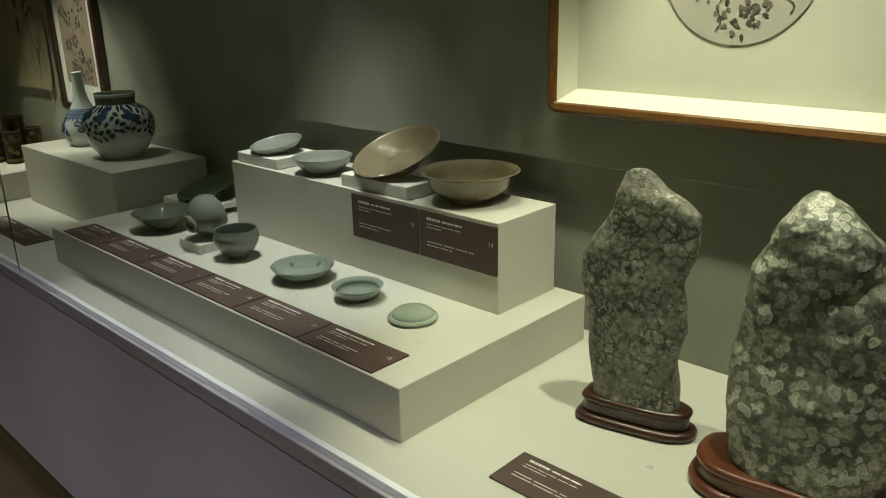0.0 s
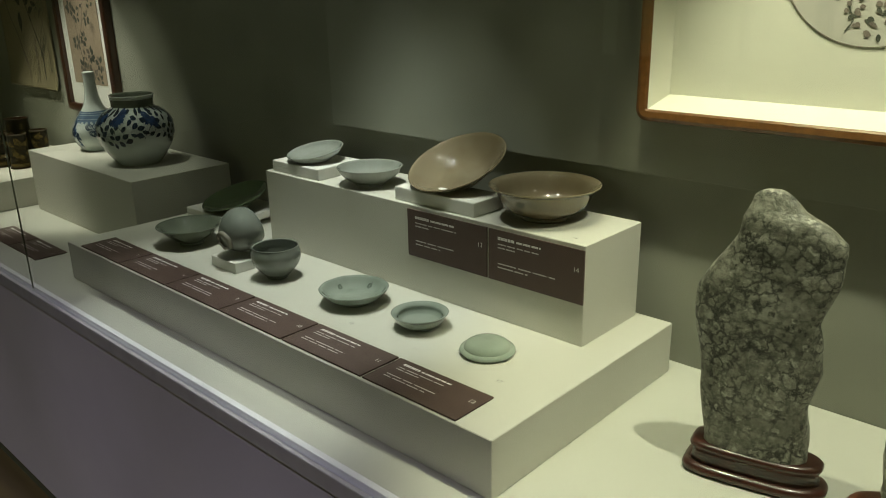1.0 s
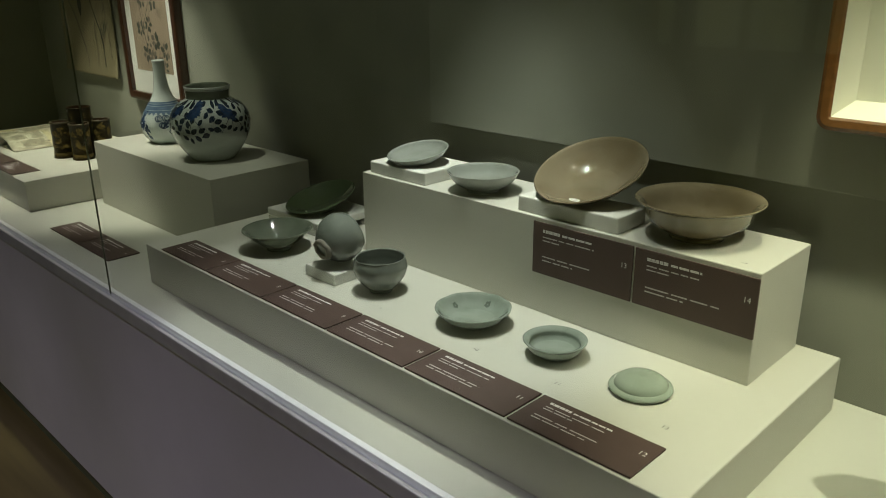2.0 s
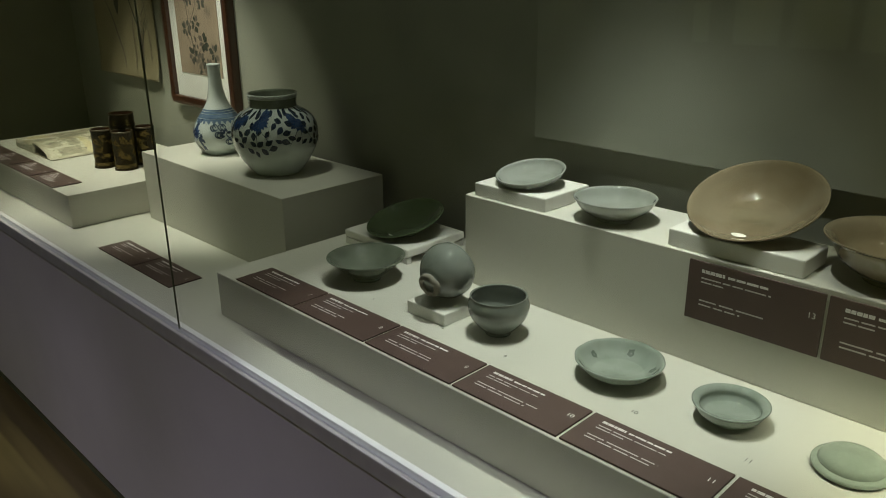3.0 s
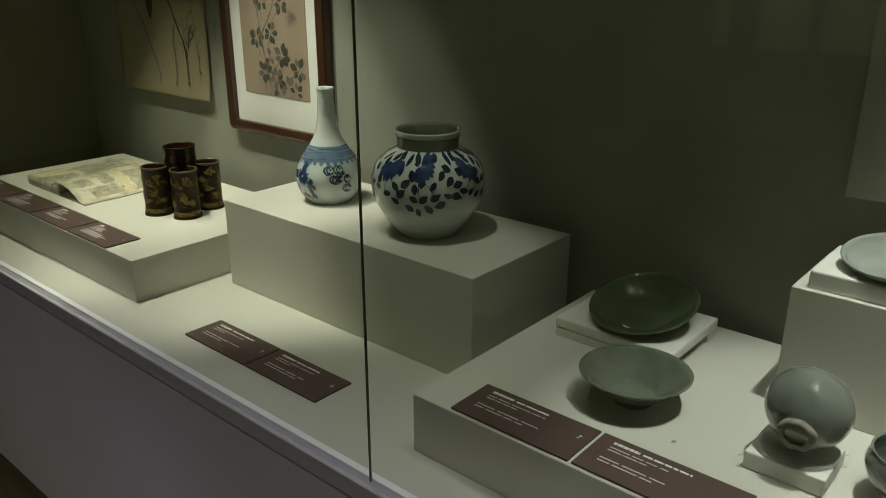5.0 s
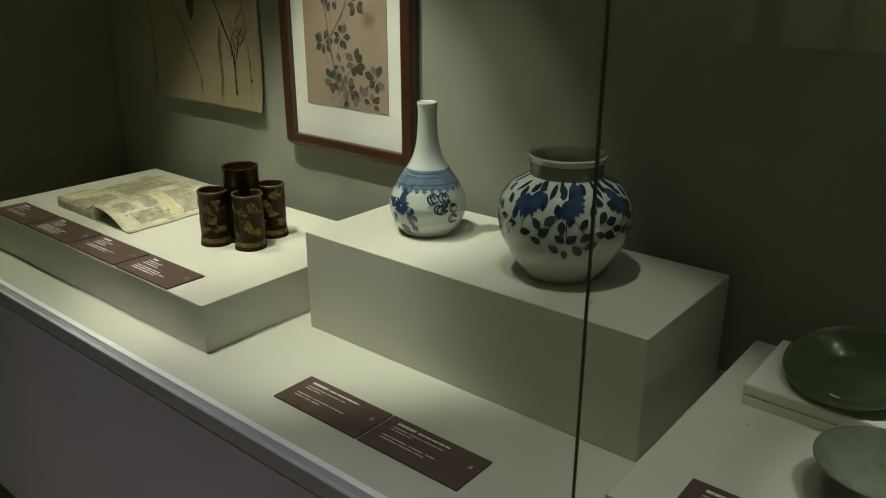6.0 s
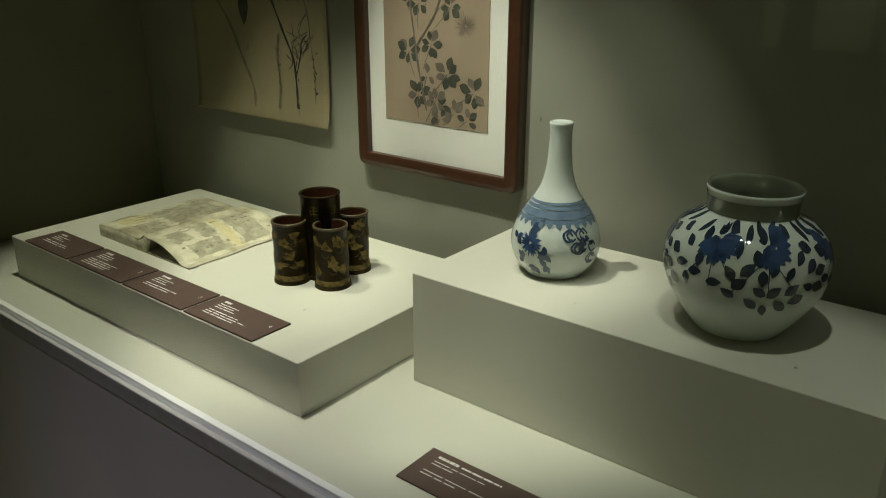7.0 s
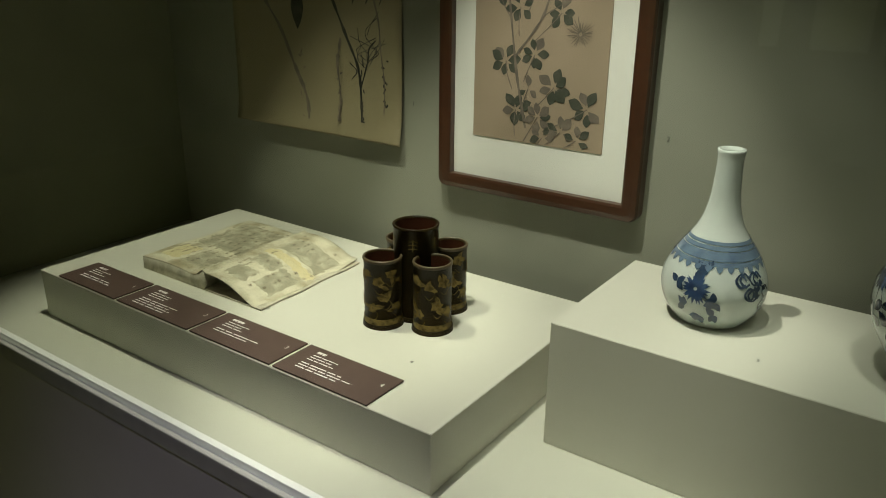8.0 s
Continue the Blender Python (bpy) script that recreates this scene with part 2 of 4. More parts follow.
PAGE = material("aged_paper", (0.72, 0.68, 0.53), 0.85, vary=0.09, scale=22, fine=300, colour2=(0.34, 0.29, 0.18), bump=0.06)
PAGE_EDGE = material("page_edges", (0.60, 0.56, 0.45), 0.9, vary=0.12, scale=60, fine=700, bump=0.2)
SUMI = material("ink_wash", (0.035, 0.035, 0.032), 0.8, vary=0.15, scale=50, colour2=(0.10, 0.09, 0.075))
SUMI_PALE = material("pale_ink_wash", (0.17, 0.14, 0.115), 0.85, vary=0.15, scale=50, colour2=(0.26, 0.21, 0.17))
SUMI_GREEN = material("greenish_ink", (0.055, 0.062, 0.045), 0.8, vary=0.15, scale=50, colour2=(0.11, 0.11, 0.085))
BOOK_WASH = material("book_grey_wash", (0.38, 0.355, 0.26), 0.85, vary=0.12, scale=45, colour2=(0.62, 0.58, 0.44))
BOOK_YELLOW = material("book_yellow_wash", (0.66, 0.58, 0.34), 0.85, vary=0.08, scale=40, colour2=(0.70, 0.64, 0.42))
BOOK_INK = material("book_ink", (0.17, 0.145, 0.095), 0.85, vary=0.1, scale=90, colour2=(0.52, 0.47, 0.34))
SILK = material("tan_silk", (0.40, 0.31, 0.23), 0.85, vary=0.05, scale=7, fine=500, colour2=(0.33, 0.255, 0.18), bump=0.05)
SCROLLPAPER = material("yellowed_paper", (0.33, 0.28, 0.18), 0.88, vary=0.06, scale=5, fine=400, colour2=(0.30, 0.25, 0.155), bump=0.05)
MAT_WHITE = material("white_mat", (0.86, 0.86, 0.82), 0.9, vary=0.02, scale=6, fine=500, bump=0.04)
LINING = material("cream_lining", (0.78, 0.77, 0.64), 0.9, vary=0.02, scale=6, fine=500, bump=0.04)
FANPAPER = material("fan_paper", (0.56, 0.54, 0.47), 0.85, vary=0.04, scale=12, fine=400)
WOOD_FRAME = wood("brown_frame_wood", (0.040, 0.015, 0.008), (0.068, 0.026, 0.013), 0.35)
WOOD_FRAME2 = wood("chestnut_frame_wood", (0.13, 0.05, 0.012), (0.20, 0.085, 0.024), 0.35)
WOOD_STAND = wood("dark_rosewood", (0.028, 0.008, 0.006), (0.06, 0.018, 0.011), 0.32, (30, 30, 8), 0.4)
WOOD_STAND2 = wood("red_rosewood", (0.085, 0.022, 0.010), (0.15, 0.042, 0.018), 0.3, (30, 30, 8), 0.4)
STONE_A = stone_material("crackled_stone", (0.022, 0.024, 0.018), (0.21, 0.21, 0.165), (0.40, 0.40, 0.33), 54, False)
STONE_B = stone_material("rosette_stone", (0.080, 0.090, 0.070), (0.33, 0.34, 0.27), (0.70, 0.70, 0.59), 74, True)


# ---- builders ----
def finish(name, bm, mat, parent=None, label="", smooth=False):
    me = bpy.data.meshes.new(name)
    bmesh.ops.recalc_face_normals(bm, faces=bm.faces)
    bm.to_mesh(me)
    bm.free()
    if smooth:
        me.polygons.foreach_set("use_smooth", [True] * len(me.polygons))
    me.materials.append(mat)
    ob = new(name, me)
    if parent is not None:
        ob.parent = parent
    if label:
        ob["label"] = label
    if name.startswith(("painted", "inlay", "gold", "print", "title", "small_p", "fan_l", "fan_b")):
        ob["kind"] = "stuff"
    return ob


def part(name, bm, mat, parent, label="", smooth=False):
    return finish(name, bm, mat, parent, label, smooth)


def thing(name, m, label, category, group="", kind=""):
    ob = new(name)
    ob.empty_display_size = 0.05
    ob.matrix_world = m
    return tagged(ob, label, category, group, kind)


def add_box(bm, x0, x1, y0, y1, z0, z1, bevel=0.0, seg=2):
    r = bmesh.ops.create_cube(bm, size=1, matrix=Matrix.Translation(((x0 + x1) / 2, (y0 + y1) / 2, (z0 + z1) / 2)) @ Matrix.Diagonal((x1 - x0, y1 - y0, z1 - z0, 1)))
    if bevel:
        edges = list({e for v in r["verts"] for e in v.link_edges})
        bmesh.ops.bevel(bm, geom=edges, offset=bevel, segments=seg, affect="EDGES", profile=0.5)


def box(x0, x1, y0, y1, z0, z1, bevel=0.0, seg=2):
    bm = bmesh.new()
    add_box(bm, x0, x1, y0, y1, z0, z1, bevel, seg)
    return bm


def spline(points, count):
    """Smooth curve through a few points."""
    p = np.array(points, float)
    p = np.vstack([2 * p[0] - p[1], p, 2 * p[-1] - p[-2]])
    out, n = [], len(p) - 3
    for i in range(count + 1):
        u = min(i / count * n, n - 1e-9)
        k, t = int(u), u - int(u)
        a, b, c, d = p[k:k + 4]
        out.append(0.5 * (2 * b + (c - a) * t + (2 * a - 5 * b + 4 * c - d) * t * t + (3 * b - a - 3 * c + d) * t ** 3))
    return np.array(out)


def lathe(profile, seg=72, wave=None):
    """Turned body from a line of (radius, height); wave(angle, radius, height) may bend it."""
    bm = bmesh.new()
    rings = []
    for r, z in profile:
        if r < 1e-4:
            rings.append([bm.verts.new((0, 0, z))])
            continue
        ring = []
        for i in range(seg):
            a = 2 * math.pi * i / seg
            rr, zz = wave(a, r, z) if wave else (r, z)
            ring.append(bm.verts.new((rr * math.cos(a), rr * math.sin(a), zz)))
        rings.append(ring)
    for a, b in zip(rings, rings[1:]):
        for i in range(seg):
            j = (i + 1) % seg
            q = [a[i % len(a)], a[j % len(a)], b[j % len(b)], b[i % len(b)]]
            q = list(dict.fromkeys(q))
            if len(q) > 2:
                bm.faces.new(q)
    return bm


def leaf_outline(length, width, rng, ragged=0.0, blunt=0.8, n=9):
    """Left, middle and right line of a leaf along +u."""
    rows = []
    for i in range(n + 1):
        t = i / n
        w = width / 2 * math.sin(math.pi * t ** blunt) * (1 + ragged * rng.uniform(-1, 1))
        rows.append((t * length, -w, w))
    return rows


LIFT = [0.0]


def paint_leaf(bm, place, at, angle, length, width, rng, ragged=0.0, blunt=0.8, bend=0.0):
    """One leaf laid on a surface: place(u, v) gives the point."""
    c, s = math.cos(angle), math.sin(angle)
    LIFT[0] = (LIFT[0] + 0.000008) % 0.0008
    last = None
    for u, v0, v1 in leaf_outline(length, width, rng, ragged, blunt):
        off = bend * (u / length) ** 2 * length
        row = []
        for v in (v0 + off, off, v1 + off):
            row.append(bm.verts.new(place(at[0] + u * c - v * s, at[1] + u * s + v * c)))
        if last:
            bm.faces.new((last[0], last[1], row[1], row[0]))
            bm.faces.new((last[1], last[2], row[2], row[1]))
        last = row


def paint_line(bm, place, points, width, rng, ragged=0.3):
    pts = spline(points, 4 * len(points))
    LIFT[0] = (LIFT[0] + 0.000008) % 0.0008
    last = None
    for i, p in enumerate(pts):
        d = pts[min(i + 1, len(pts) - 1)] - pts[max(i - 1, 0)]
        d = d / (np.hypot(*d) + 1e-9)
        w = width / 2 * (1 + ragged * rng.uniform(-1, 1))
        row = [bm.verts.new(place(p[0] - d[1] * w, p[1] + d[0] * w)), bm.verts.new(place(p[0] + d[1] * w, p[1] - d[0] * w))]
        if last:
            bm.faces.new((last[0], last[1], row[1], row[0]))
        last = row


def paint_flower(bm, place, at, radius, petals, rng, inner=0.25, squash=1.0, fat=1.2):
    for i in range(petals):
        a = 2 * math.pi * i / petals + rng.uniform(-0.12, 0.12)
        k = radius * rng.uniform(0.8, 1.1)
        sx, sy = math.cos(a), math.sin(a) * squash
        paint_leaf(bm, place, (at[0] + radius * inner * sx, at[1] + radius * inner * sy), math.atan2(sy, sx), k * (1 - inner), 2.6 * radius / petals * fat, rng, 0.1, 0.6)


def on_lathe(profile, lift=0.0005):
    """Map (arc at widest radius, height) onto the outside of a turned body."""
    pr = np.array(profile)
    wide = pr[:, 0].max()

    def place(u, v):
        z = min(max(v, pr[0, 1]), pr[-1, 1])
        r = float(np.interp(z, pr[:, 1], pr[:, 0])) + lift + LIFT[0]
        a = u / wide
        return (r * math.cos(a), r * math.sin(a), z)
    return place


# ---- setting ----
def structure(name, bm, mat, label, category):
    return tagged(finish(name, bm, mat), label, category, kind="structure")


WALL_Y, DECK_Z, GLASS_Y, WEST, EAST = 1.213, 0.65, 0.606, -3.79, 1.20
structure("floor", box(-7, 4, -4.5, 1.5, -0.05, 0.0), FLOORWOOD, "brown wooden gallery floor", "floor")
structure("wall_north", box(WEST - 0.1, EAST + 0.1, WALL_Y, WALL_Y + 0.1, 0, 2.9), WALLCLOTH, "grey fabric back wall of the display case", "wall")
# the west end's shade is in its darker cloth colour
structure("wall_west", box(WEST - 0.1, WEST, 0.60, WALL_Y, 0.0, 2.9), ENDCLOTH_SHADED, "grey fabric end wall of the display case", "wall")
structure("wall_east", box(EAST, EAST + 0.1, 0.60, WALL_Y, 0.0, 2.9), WALLCLOTH, "grey fabric end wall of the display case", "wall")
structure("wall_gallery_west", box(-7.1, -7, -4.5, 1.3, 0, 2.9), DARKWALL, "dim grey gallery wall", "wall")
structure("wall_gallery_east", box(4, 4.1, -4.5, 1.3, 0, 2.9), DARKWALL, "dim grey gallery wall", "wall")
structure("wall_gallery_south", box(-7.1, 4.1, -4.6, -4.5, 0, 2.9), DARKWALL, "dim grey gallery wall", "wall")
structure("wall_gallery_front_west", box(-7, WEST - 0.1, 0.60, 0.70, 0, 2.9), DARKWALL, "dim grey gallery wall beside the case", "wall")
structure("wall_gallery_front_east", box(EAST + 0.1, 4, 0.60, 0.70, 0, 2.9), DARKWALL, "dim grey gallery wall beside the case", "wall")
structure("ceiling", box(-7.1, 4.1, -4.6, 0.60, 2.9, 3.0), CEIL, "dark gallery ceiling", "ceiling")
structure("ceiling_case", box(WEST - 0.1, EAST + 0.1, 0.60, WALL_Y + 0.1, 2.9, 3.0), CEIL, "dark ceiling of the display case", "ceiling")

# added unseen pale lit panels, dark posts on far gallery wall, mirrored faintly in glass
far = thing("reflection_panels", pose(-2.4, -4.5, 0.72), "unseen pale panels between dark posts on the far gallery wall, added for reflections in the glass", "panelling", kind="structure")
for x0, x1 in ((-1.22, -1.10), (-0.90, -0.55), (-0.48, -0.10), (-0.02, 0.40), (0.52, 1.0), (1.1, 1.6)):
    part("pale_panel", box(x0, x1, 0.002, 0.02, 0, 1.6, 0.003), PAINT, far)
for x in (-1.0, -0.515, -0.06, 0.46, 1.05):
    part("post", box(x - 0.03, x + 0.03, 0.002, 0.06, -0.04, 1.65, 0.003), SEAL, far)

# ---- the case ----
case = thing("display_case", Matrix(), "long built-in museum showcase with pale deck and glass front", "display case")
JOIN = -1.905
part("front_panel", box(WEST, EAST, 0.5985, 0.630, 0.055, 0.622, 0.002), PANEL, case, "plain painted front panel")
part("kick_board", box(WEST, EAST, 0.612, 0.630, 0.0, 0.0545), SEAL, case, "dark recessed kick board")
part("deck", box(WEST, EAST, 0.6225, WALL_Y - 0.002, 0.62, DECK_Z), DECK, case, "cream painted deck")
part("glass_rail", box(WEST, EAST, 0.6112, 0.622, 0.630, 0.657, 0.001), WHITEMETAL, case, "bright white glazing rail")
part("outer_trim", box(WEST, EAST, 0.5945, 0.602, 0.624, 0.654, 0.002), TRIM, case, "pale metal trim under the glass")
part("trim_backing", box(WEST, EAST, 0.6025, 0.6105, 0.6235, 0.645), TRIM, case)
for a, b in ((WEST + 0.002, JOIN - 0.002), (JOIN + 0.002, EAST - 0.002)):
    pane = part("glass_pane", box(a, b, 0.603, 0.610, 0.646, 2.5), GLASS, case, "clear glass front pane")
    pane.visible_shadow = False
part("glass_joint", box(JOIN - 0.0012, JOIN + 0.0012, 0.6050, 0.6074, 0.656, 2.5), SEAL, case, "dark vertical joint between panes")

# a fabric board behind the middle and east of the case
board = thing("wall_board", pose(-0.3, WALL_Y, 0.977), "wide grey fabric board fixed to the case wall", "board")
part("panel", box(-1.246, 1.45, -0.022, -0.0005, 0, 1.4, 0.002), BOARDCLOTH, board)


def plinth(name, x0, x1, y0, y1, z0, z1, label):
    ob = thing(name, pose(x0, y0, z0), label, "plinth", "display plinths")
    part("plinth_body", box(0, x1 - x0, 0, y1 - y0, 0, z1 - z0, 0.0012, 1), PAINT, ob)
    return ob


PZ, RZ, VZ = 0.739, 0.905, 0.833
plinth("low_plinth", -1.917, -0.668, 0.700, 1.172, DECK_Z, PZ, "long low cream plinth with celadon dishes on it")
plinth("riser", -1.543, -0.730, 0.996, 1.160, PZ, RZ, "cream riser standing on the long low plinth")
plinth("vase_plinth", -2.614, -1.968, 0.891, 1.168, DECK_Z, VZ, "tall cream plinth under two porcelain vases")
plinth("book_plinth", -3.545, -2.670, 0.707, 1.160, DECK_Z, PZ, "low cream plinth with book and brush holder")


# ---- label cards ----
def digits(text, size, mat, parent, m, name="number"):
    cu = bpy.data.curves.new("digits", "FONT")
    cu.body, cu.size, cu.align_x, cu.align_y = text, size, "CENTER", "CENTER"
    ob = bpy.data.objects.new("digits", cu)
    scene.collection.objects.link(ob)
    me = bpy.data.meshes.new_from_object(ob.evaluated_get(bpy.context.evaluated_depsgraph_get()))
    bpy.data.objects.remove(ob)
    me.materials.append(mat)
    o = new(name, me)
    o.parent = parent
    o.matrix_basis = m
    return o


def bars(bm, rng, x, y, length, height, word):
    """A line of unreadable print: short bars with gaps."""
    end = x + length
    while x < end:
        w = min(word * rng.uniform(0.5, 1.5), end - x)
        v = [bm.verts.new(c) for c in ((x, y, 0), (x + w, y, 0), (x + w, y + height, 0), (x, y + height, 0))]
        bm.faces.new(v)
        x += w + word * 0.14


def label_card(m, width, depth, number, seed, style=0):
    rng = random.Random(seed)
    ob = thing("label_card", m, "dark maroon museum label card with white print", "label card", "label cards")
    part("card", box(0, width, 0, depth, 0, 0.003, 0.0004, 1), CARD, ob)
    top, small = bmesh.new(), bmesh.new()
    if style == 0:
        bars(top, rng, 0.020, depth - 0.016, 0.034, 0.0052, 0.006)
        bars(top, rng, 0.058, depth - 0.0155, rng.uniform(0.045, 0.065), 0.0036, 0.012)
        bars(small, rng, 0.020, depth - 0.0245, rng.uniform(0.075, 0.10), 0.0022, 0.02)
        bars(small, rng, 0.020, depth - 0.0305, rng.uniform(0.03, 0.05), 0.0022, 0.014)
        bars(small, rng, 0.020, 0.0300, rng.uniform(0.085, 0.115), 0.0023, 0.03)
        bars(small, rng, 0.020, 0.0235, rng.uniform(0.05, 0.10), 0.0023, 0.024)
    else:
        bars(top, rng, 0.026, depth - 0.016, rng.uniform(0.016, 0.03), 0.0055, 0.007)
        for k in range(3):
            bars(small, rng, 0.026, depth - 0.0235 - 0.0062 * k, rng.uniform(0.03, 0.055), 0.0021, 0.012)
        for k in range(rng.choice((2, 3, 4))):
            bars(top, rng, 0.026, 0.030 - 0.0062 * k, rng.uniform(0.07, 0.10), 0.0023, 0.022)
    for bm, mat, nm in ((top, INK_WHITE, "title_print"), (small, INK_GREY if style == 0 else INK_WHITE, "small_print")):
        part(nm, bm, mat, ob).matrix_basis = pose(0, 0, 0.0034)
    digits(number, 0.0115, INK_WHITE, ob, pose(width - 0.014, depth * 0.62, 0.0034))
    return ob


for i, x in enumerate((-1.853, -1.671, -1.480, -1.292, -1.108, -0.914)):
    label_card(pose(x, 0.704, PZ + 0.0003), (0.177, 0.186, 0.183, 0.179, 0.189, 0.182)[i], 0.079, str(7 + i), 20 + i)
for i, x in enumerate((-3.486, -3.313, -3.126, -2.945)):
    label_card(pose(x, 0.708, PZ + 0.0003), (0.165, 0.180, 0.174, 0.172)[i], 0.077, str(1 + i), 40 + i, 1)
for i, x in enumerate((-2.472, -2.291)):
    label_card(pose(x, 0.690, DECK_Z + 0.0003), 0.177, 0.077, str(5 + i), 60 + i)
label_card(pose(-0.518, 0.720, DECK_Z + 0.0003), 0.178, 0.079, "15", 70)
for i, x in enumerate((-1.106, -0.916)):
    label_card(pose(x, 0.9958, 0.810, 90), 0.186, 0.088, str(13 + i), 80 + i)

for text, x, y, z in (("12", -0.758, 0.826, PZ), ("11", -0.922, 0.822, PZ), ("10", -1.075, 0.821, PZ), ("9", -1.296, 0.821, PZ), ("8", -1.600, 0.823, PZ),
                      ("7", -1.845, 0.93, PZ), ("14", -0.765, 1.018, RZ), ("13", -1.214, 1.008, RZ), ("6", -2.079, 0.944, VZ), ("5", -2.368, 0.945, VZ),
                      ("4", -2.798, 0.834, PZ), ("3", -3.092, 0.835, PZ), ("15", -0.369, 0.885, DECK_Z)):
    tag = thing("number_sticker", pose(x, y, z + 0.0006), "tiny dark catalogue number on the plinth", "number", "catalogue numbers")
    digits(text, 0.011, NUMBER, tag, Matrix())
for text, x in (("2", -2.598), ("1", -3.085)):
    tag = thing("number_sticker", pose(x, WALL_Y - 0.0006, 1.018, 90), "tiny dark catalogue number on the wall", "number", "catalogue numbers")
    digits(text, 0.012, NUMBER, tag, Matrix())


# ---- celadon ----
def bowl_profile(outer, thick=0.0035, foot=0.0, foot_h=0.004):
    """Outside line from foot to lip, back down the inside."""
    out = [tuple(p) for p in spline(outer, 26)]
    fr = foot or outer[0][0]
    start = [(0, foot_h * 0.5), (fr * 0.82, foot_h * 0.5), (fr * 0.86, 0.0), (fr, 0.0), (fr, foot_h)]
    lip_r, lip_z = out[-1]
    lip = [(lip_r + thick * 0.1, lip_z + thick * 0.45), (lip_r - thick * 0.35, lip_z + thick * 0.62), (lip_r - thick * 0.9, lip_z + thick * 0.25)]
    inner = [(max(0.0005, r - thick * 1.05), z + thick * 0.35) for r, z in reversed(out[:-1]) if z > foot_h + thick * 0.6]
    inner.append((0, inner[-1][1] - 0.0004))
    return start + out + lip + inner


def pot(name, m, outer, mat, label, category, foot=0.0, foot_h=0.004, thick=0.0035, wave=None, seg=80):
    ob = thing(name, m, label, category, "celadon wares")
    part("body", lathe(bowl_profile(outer, thick, foot, foot_h), seg, wave), mat, ob, smooth=True)
    return ob


def uneven(a, r, z):
    return r * (1 + 0.006 * math.sin(2 * a + 0.7)), z * (1 + 0.012 * math.sin(a + 1.1))


def scallop(a, r, z):
    k = max(0.0, (r - 0.035) / 0.03)
    return r * (1 - 0.012 * k * abs(math.cos(5 * a)) ** 8), z - 0.0008 * k * abs(math.cos(5 * a)) ** 8


rng = random.Random(5)


def on_dish(outer, thick):
    """Map flat (u, v) onto the inside of a dish."""
    out = np.array([tuple(p) for p in spline(outer, 26)])

    def place(u, v):
        r = math.hypot(u, v)
        return (u, v, float(np.interp(r + thick, out[:, 0], out[:, 1])) + thick * 0.35 + 0.0011 + LIFT[0])
    return place


A = [(0.030, 0.004), (0.040, 0.0065), (0.052, 0.014), (0.0625, 0.0265)]
dish = pot("flower_dish", pose(-1.144, 0.890, PZ), A, CEL_BLUE, "grey-blue celadon dish with notched rim and inlaid flowers", "dish", 0.030, wave=scallop)
bm = bmesh.new()
for k in range(7):
    a = 2 * math.pi * k / 7
    paint_leaf(bm, on_dish(A, 0.0035), (0.006 * math.cos(a), 0.006 * math.sin(a)), a, 0.011, 0.005, rng)
for k in range(5):
    a = 2 * math.pi * k / 5 + 0.5
    paint_flower(bm, on_dish(A, 0.0035), (0.046 * math.cos(a), 0.046 * math.sin(a)), 0.0060, 5, rng, 0.15, 1.0, 1.8)
part("inlay", bm, INLAY_DARK, dish, "dark inlaid flower sprigs")
pot("small_dish", pose(-0.980, 0.892, PZ), [(0.026, 0.004), (0.034, 0.006), (0.040, 0.012), (0.0415, 0.019), (0.0475, 0.0235)], CEL_BLUE,
    "small grey-blue celadon dish with broad flat rim", "dish", 0.026, wave=uneven)
lid = thing("bowl_lid", pose(-0.831, 0.888, PZ), "pale jade celadon lid with low dome lying on the plinth", "lid", "celadon wares")
part("flange", lathe([(0, 0.002), (0.040, 0.002), (0.0425, 0.003), (0.0437, 0.0055), (0.0425, 0.008), (0.036, 0.0095), (0, 0.0095)]), CEL_JADE, lid, smooth=True)
part("dome", lathe([(0.0365, 0.009), (0.0362, 0.012), (0.033, 0.0165), (0.027, 0.0197), (0.018, 0.0218), (0.008, 0.0228), (0, 0.023)]), CEL_JADE, lid, smooth=True)
bm = bmesh.new()
for k in range(11):
    a = 2 * math.pi * k / 11
    paint_leaf(bm, lambda u, v: (u, v, float(np.interp(math.hypot(u, v), (0, 0.008, 0.018, 0.027, 0.033, 0.0362), (0.023, 0.0228, 0.0218, 0.0197, 0.0165, 0.012))) + 0.0003 + LIFT[0]),
               (0.006 * math.cos(a), 0.006 * math.sin(a)), a, 0.014, 0.006, rng)
part("inlay", bm, INLAY, lid, "faint inlaid petals")

CUP = [(0.021, 0.005), (0.030, 0.011), (0.043, 0.027), (0.0485, 0.043), (0.0482, 0.052), (0.0455, 0.060), (0.0450, 0.063)]
cup = pot("tea_bowl", pose(-1.358, 0.877, PZ), CUP, CEL_GREY, "deep grey celadon bowl with incurved rim", "bowl", 0.021, 0.005, 0.0026, uneven)
stand = thing("foam_stand", pose(-1.519, 0.829, PZ), "small white foam block with clear pins", "stand", "foam stands")
part("block", box(0, 0.088, 0, 0.078, 0, 0.022, 0.002), FOAM, stand)
for x, y in ((-0.003, -0.001), (0.088, -0.003), (0.090, 0.078)):
    part("pin", lathe([(0, 0.014), (0.0025, 0.014), (0.003, 0.010), (0.003, -0.0), (0, 0.0)], 10), ACRYL, stand, "clear acrylic pin", True).matrix_basis = pose(x, y, 0)
axis = Vector((-0.05, 0.95, 0.27)).normalized()
turn = axis.to_track_quat("Z", "Y").to_matrix().to_4x4()
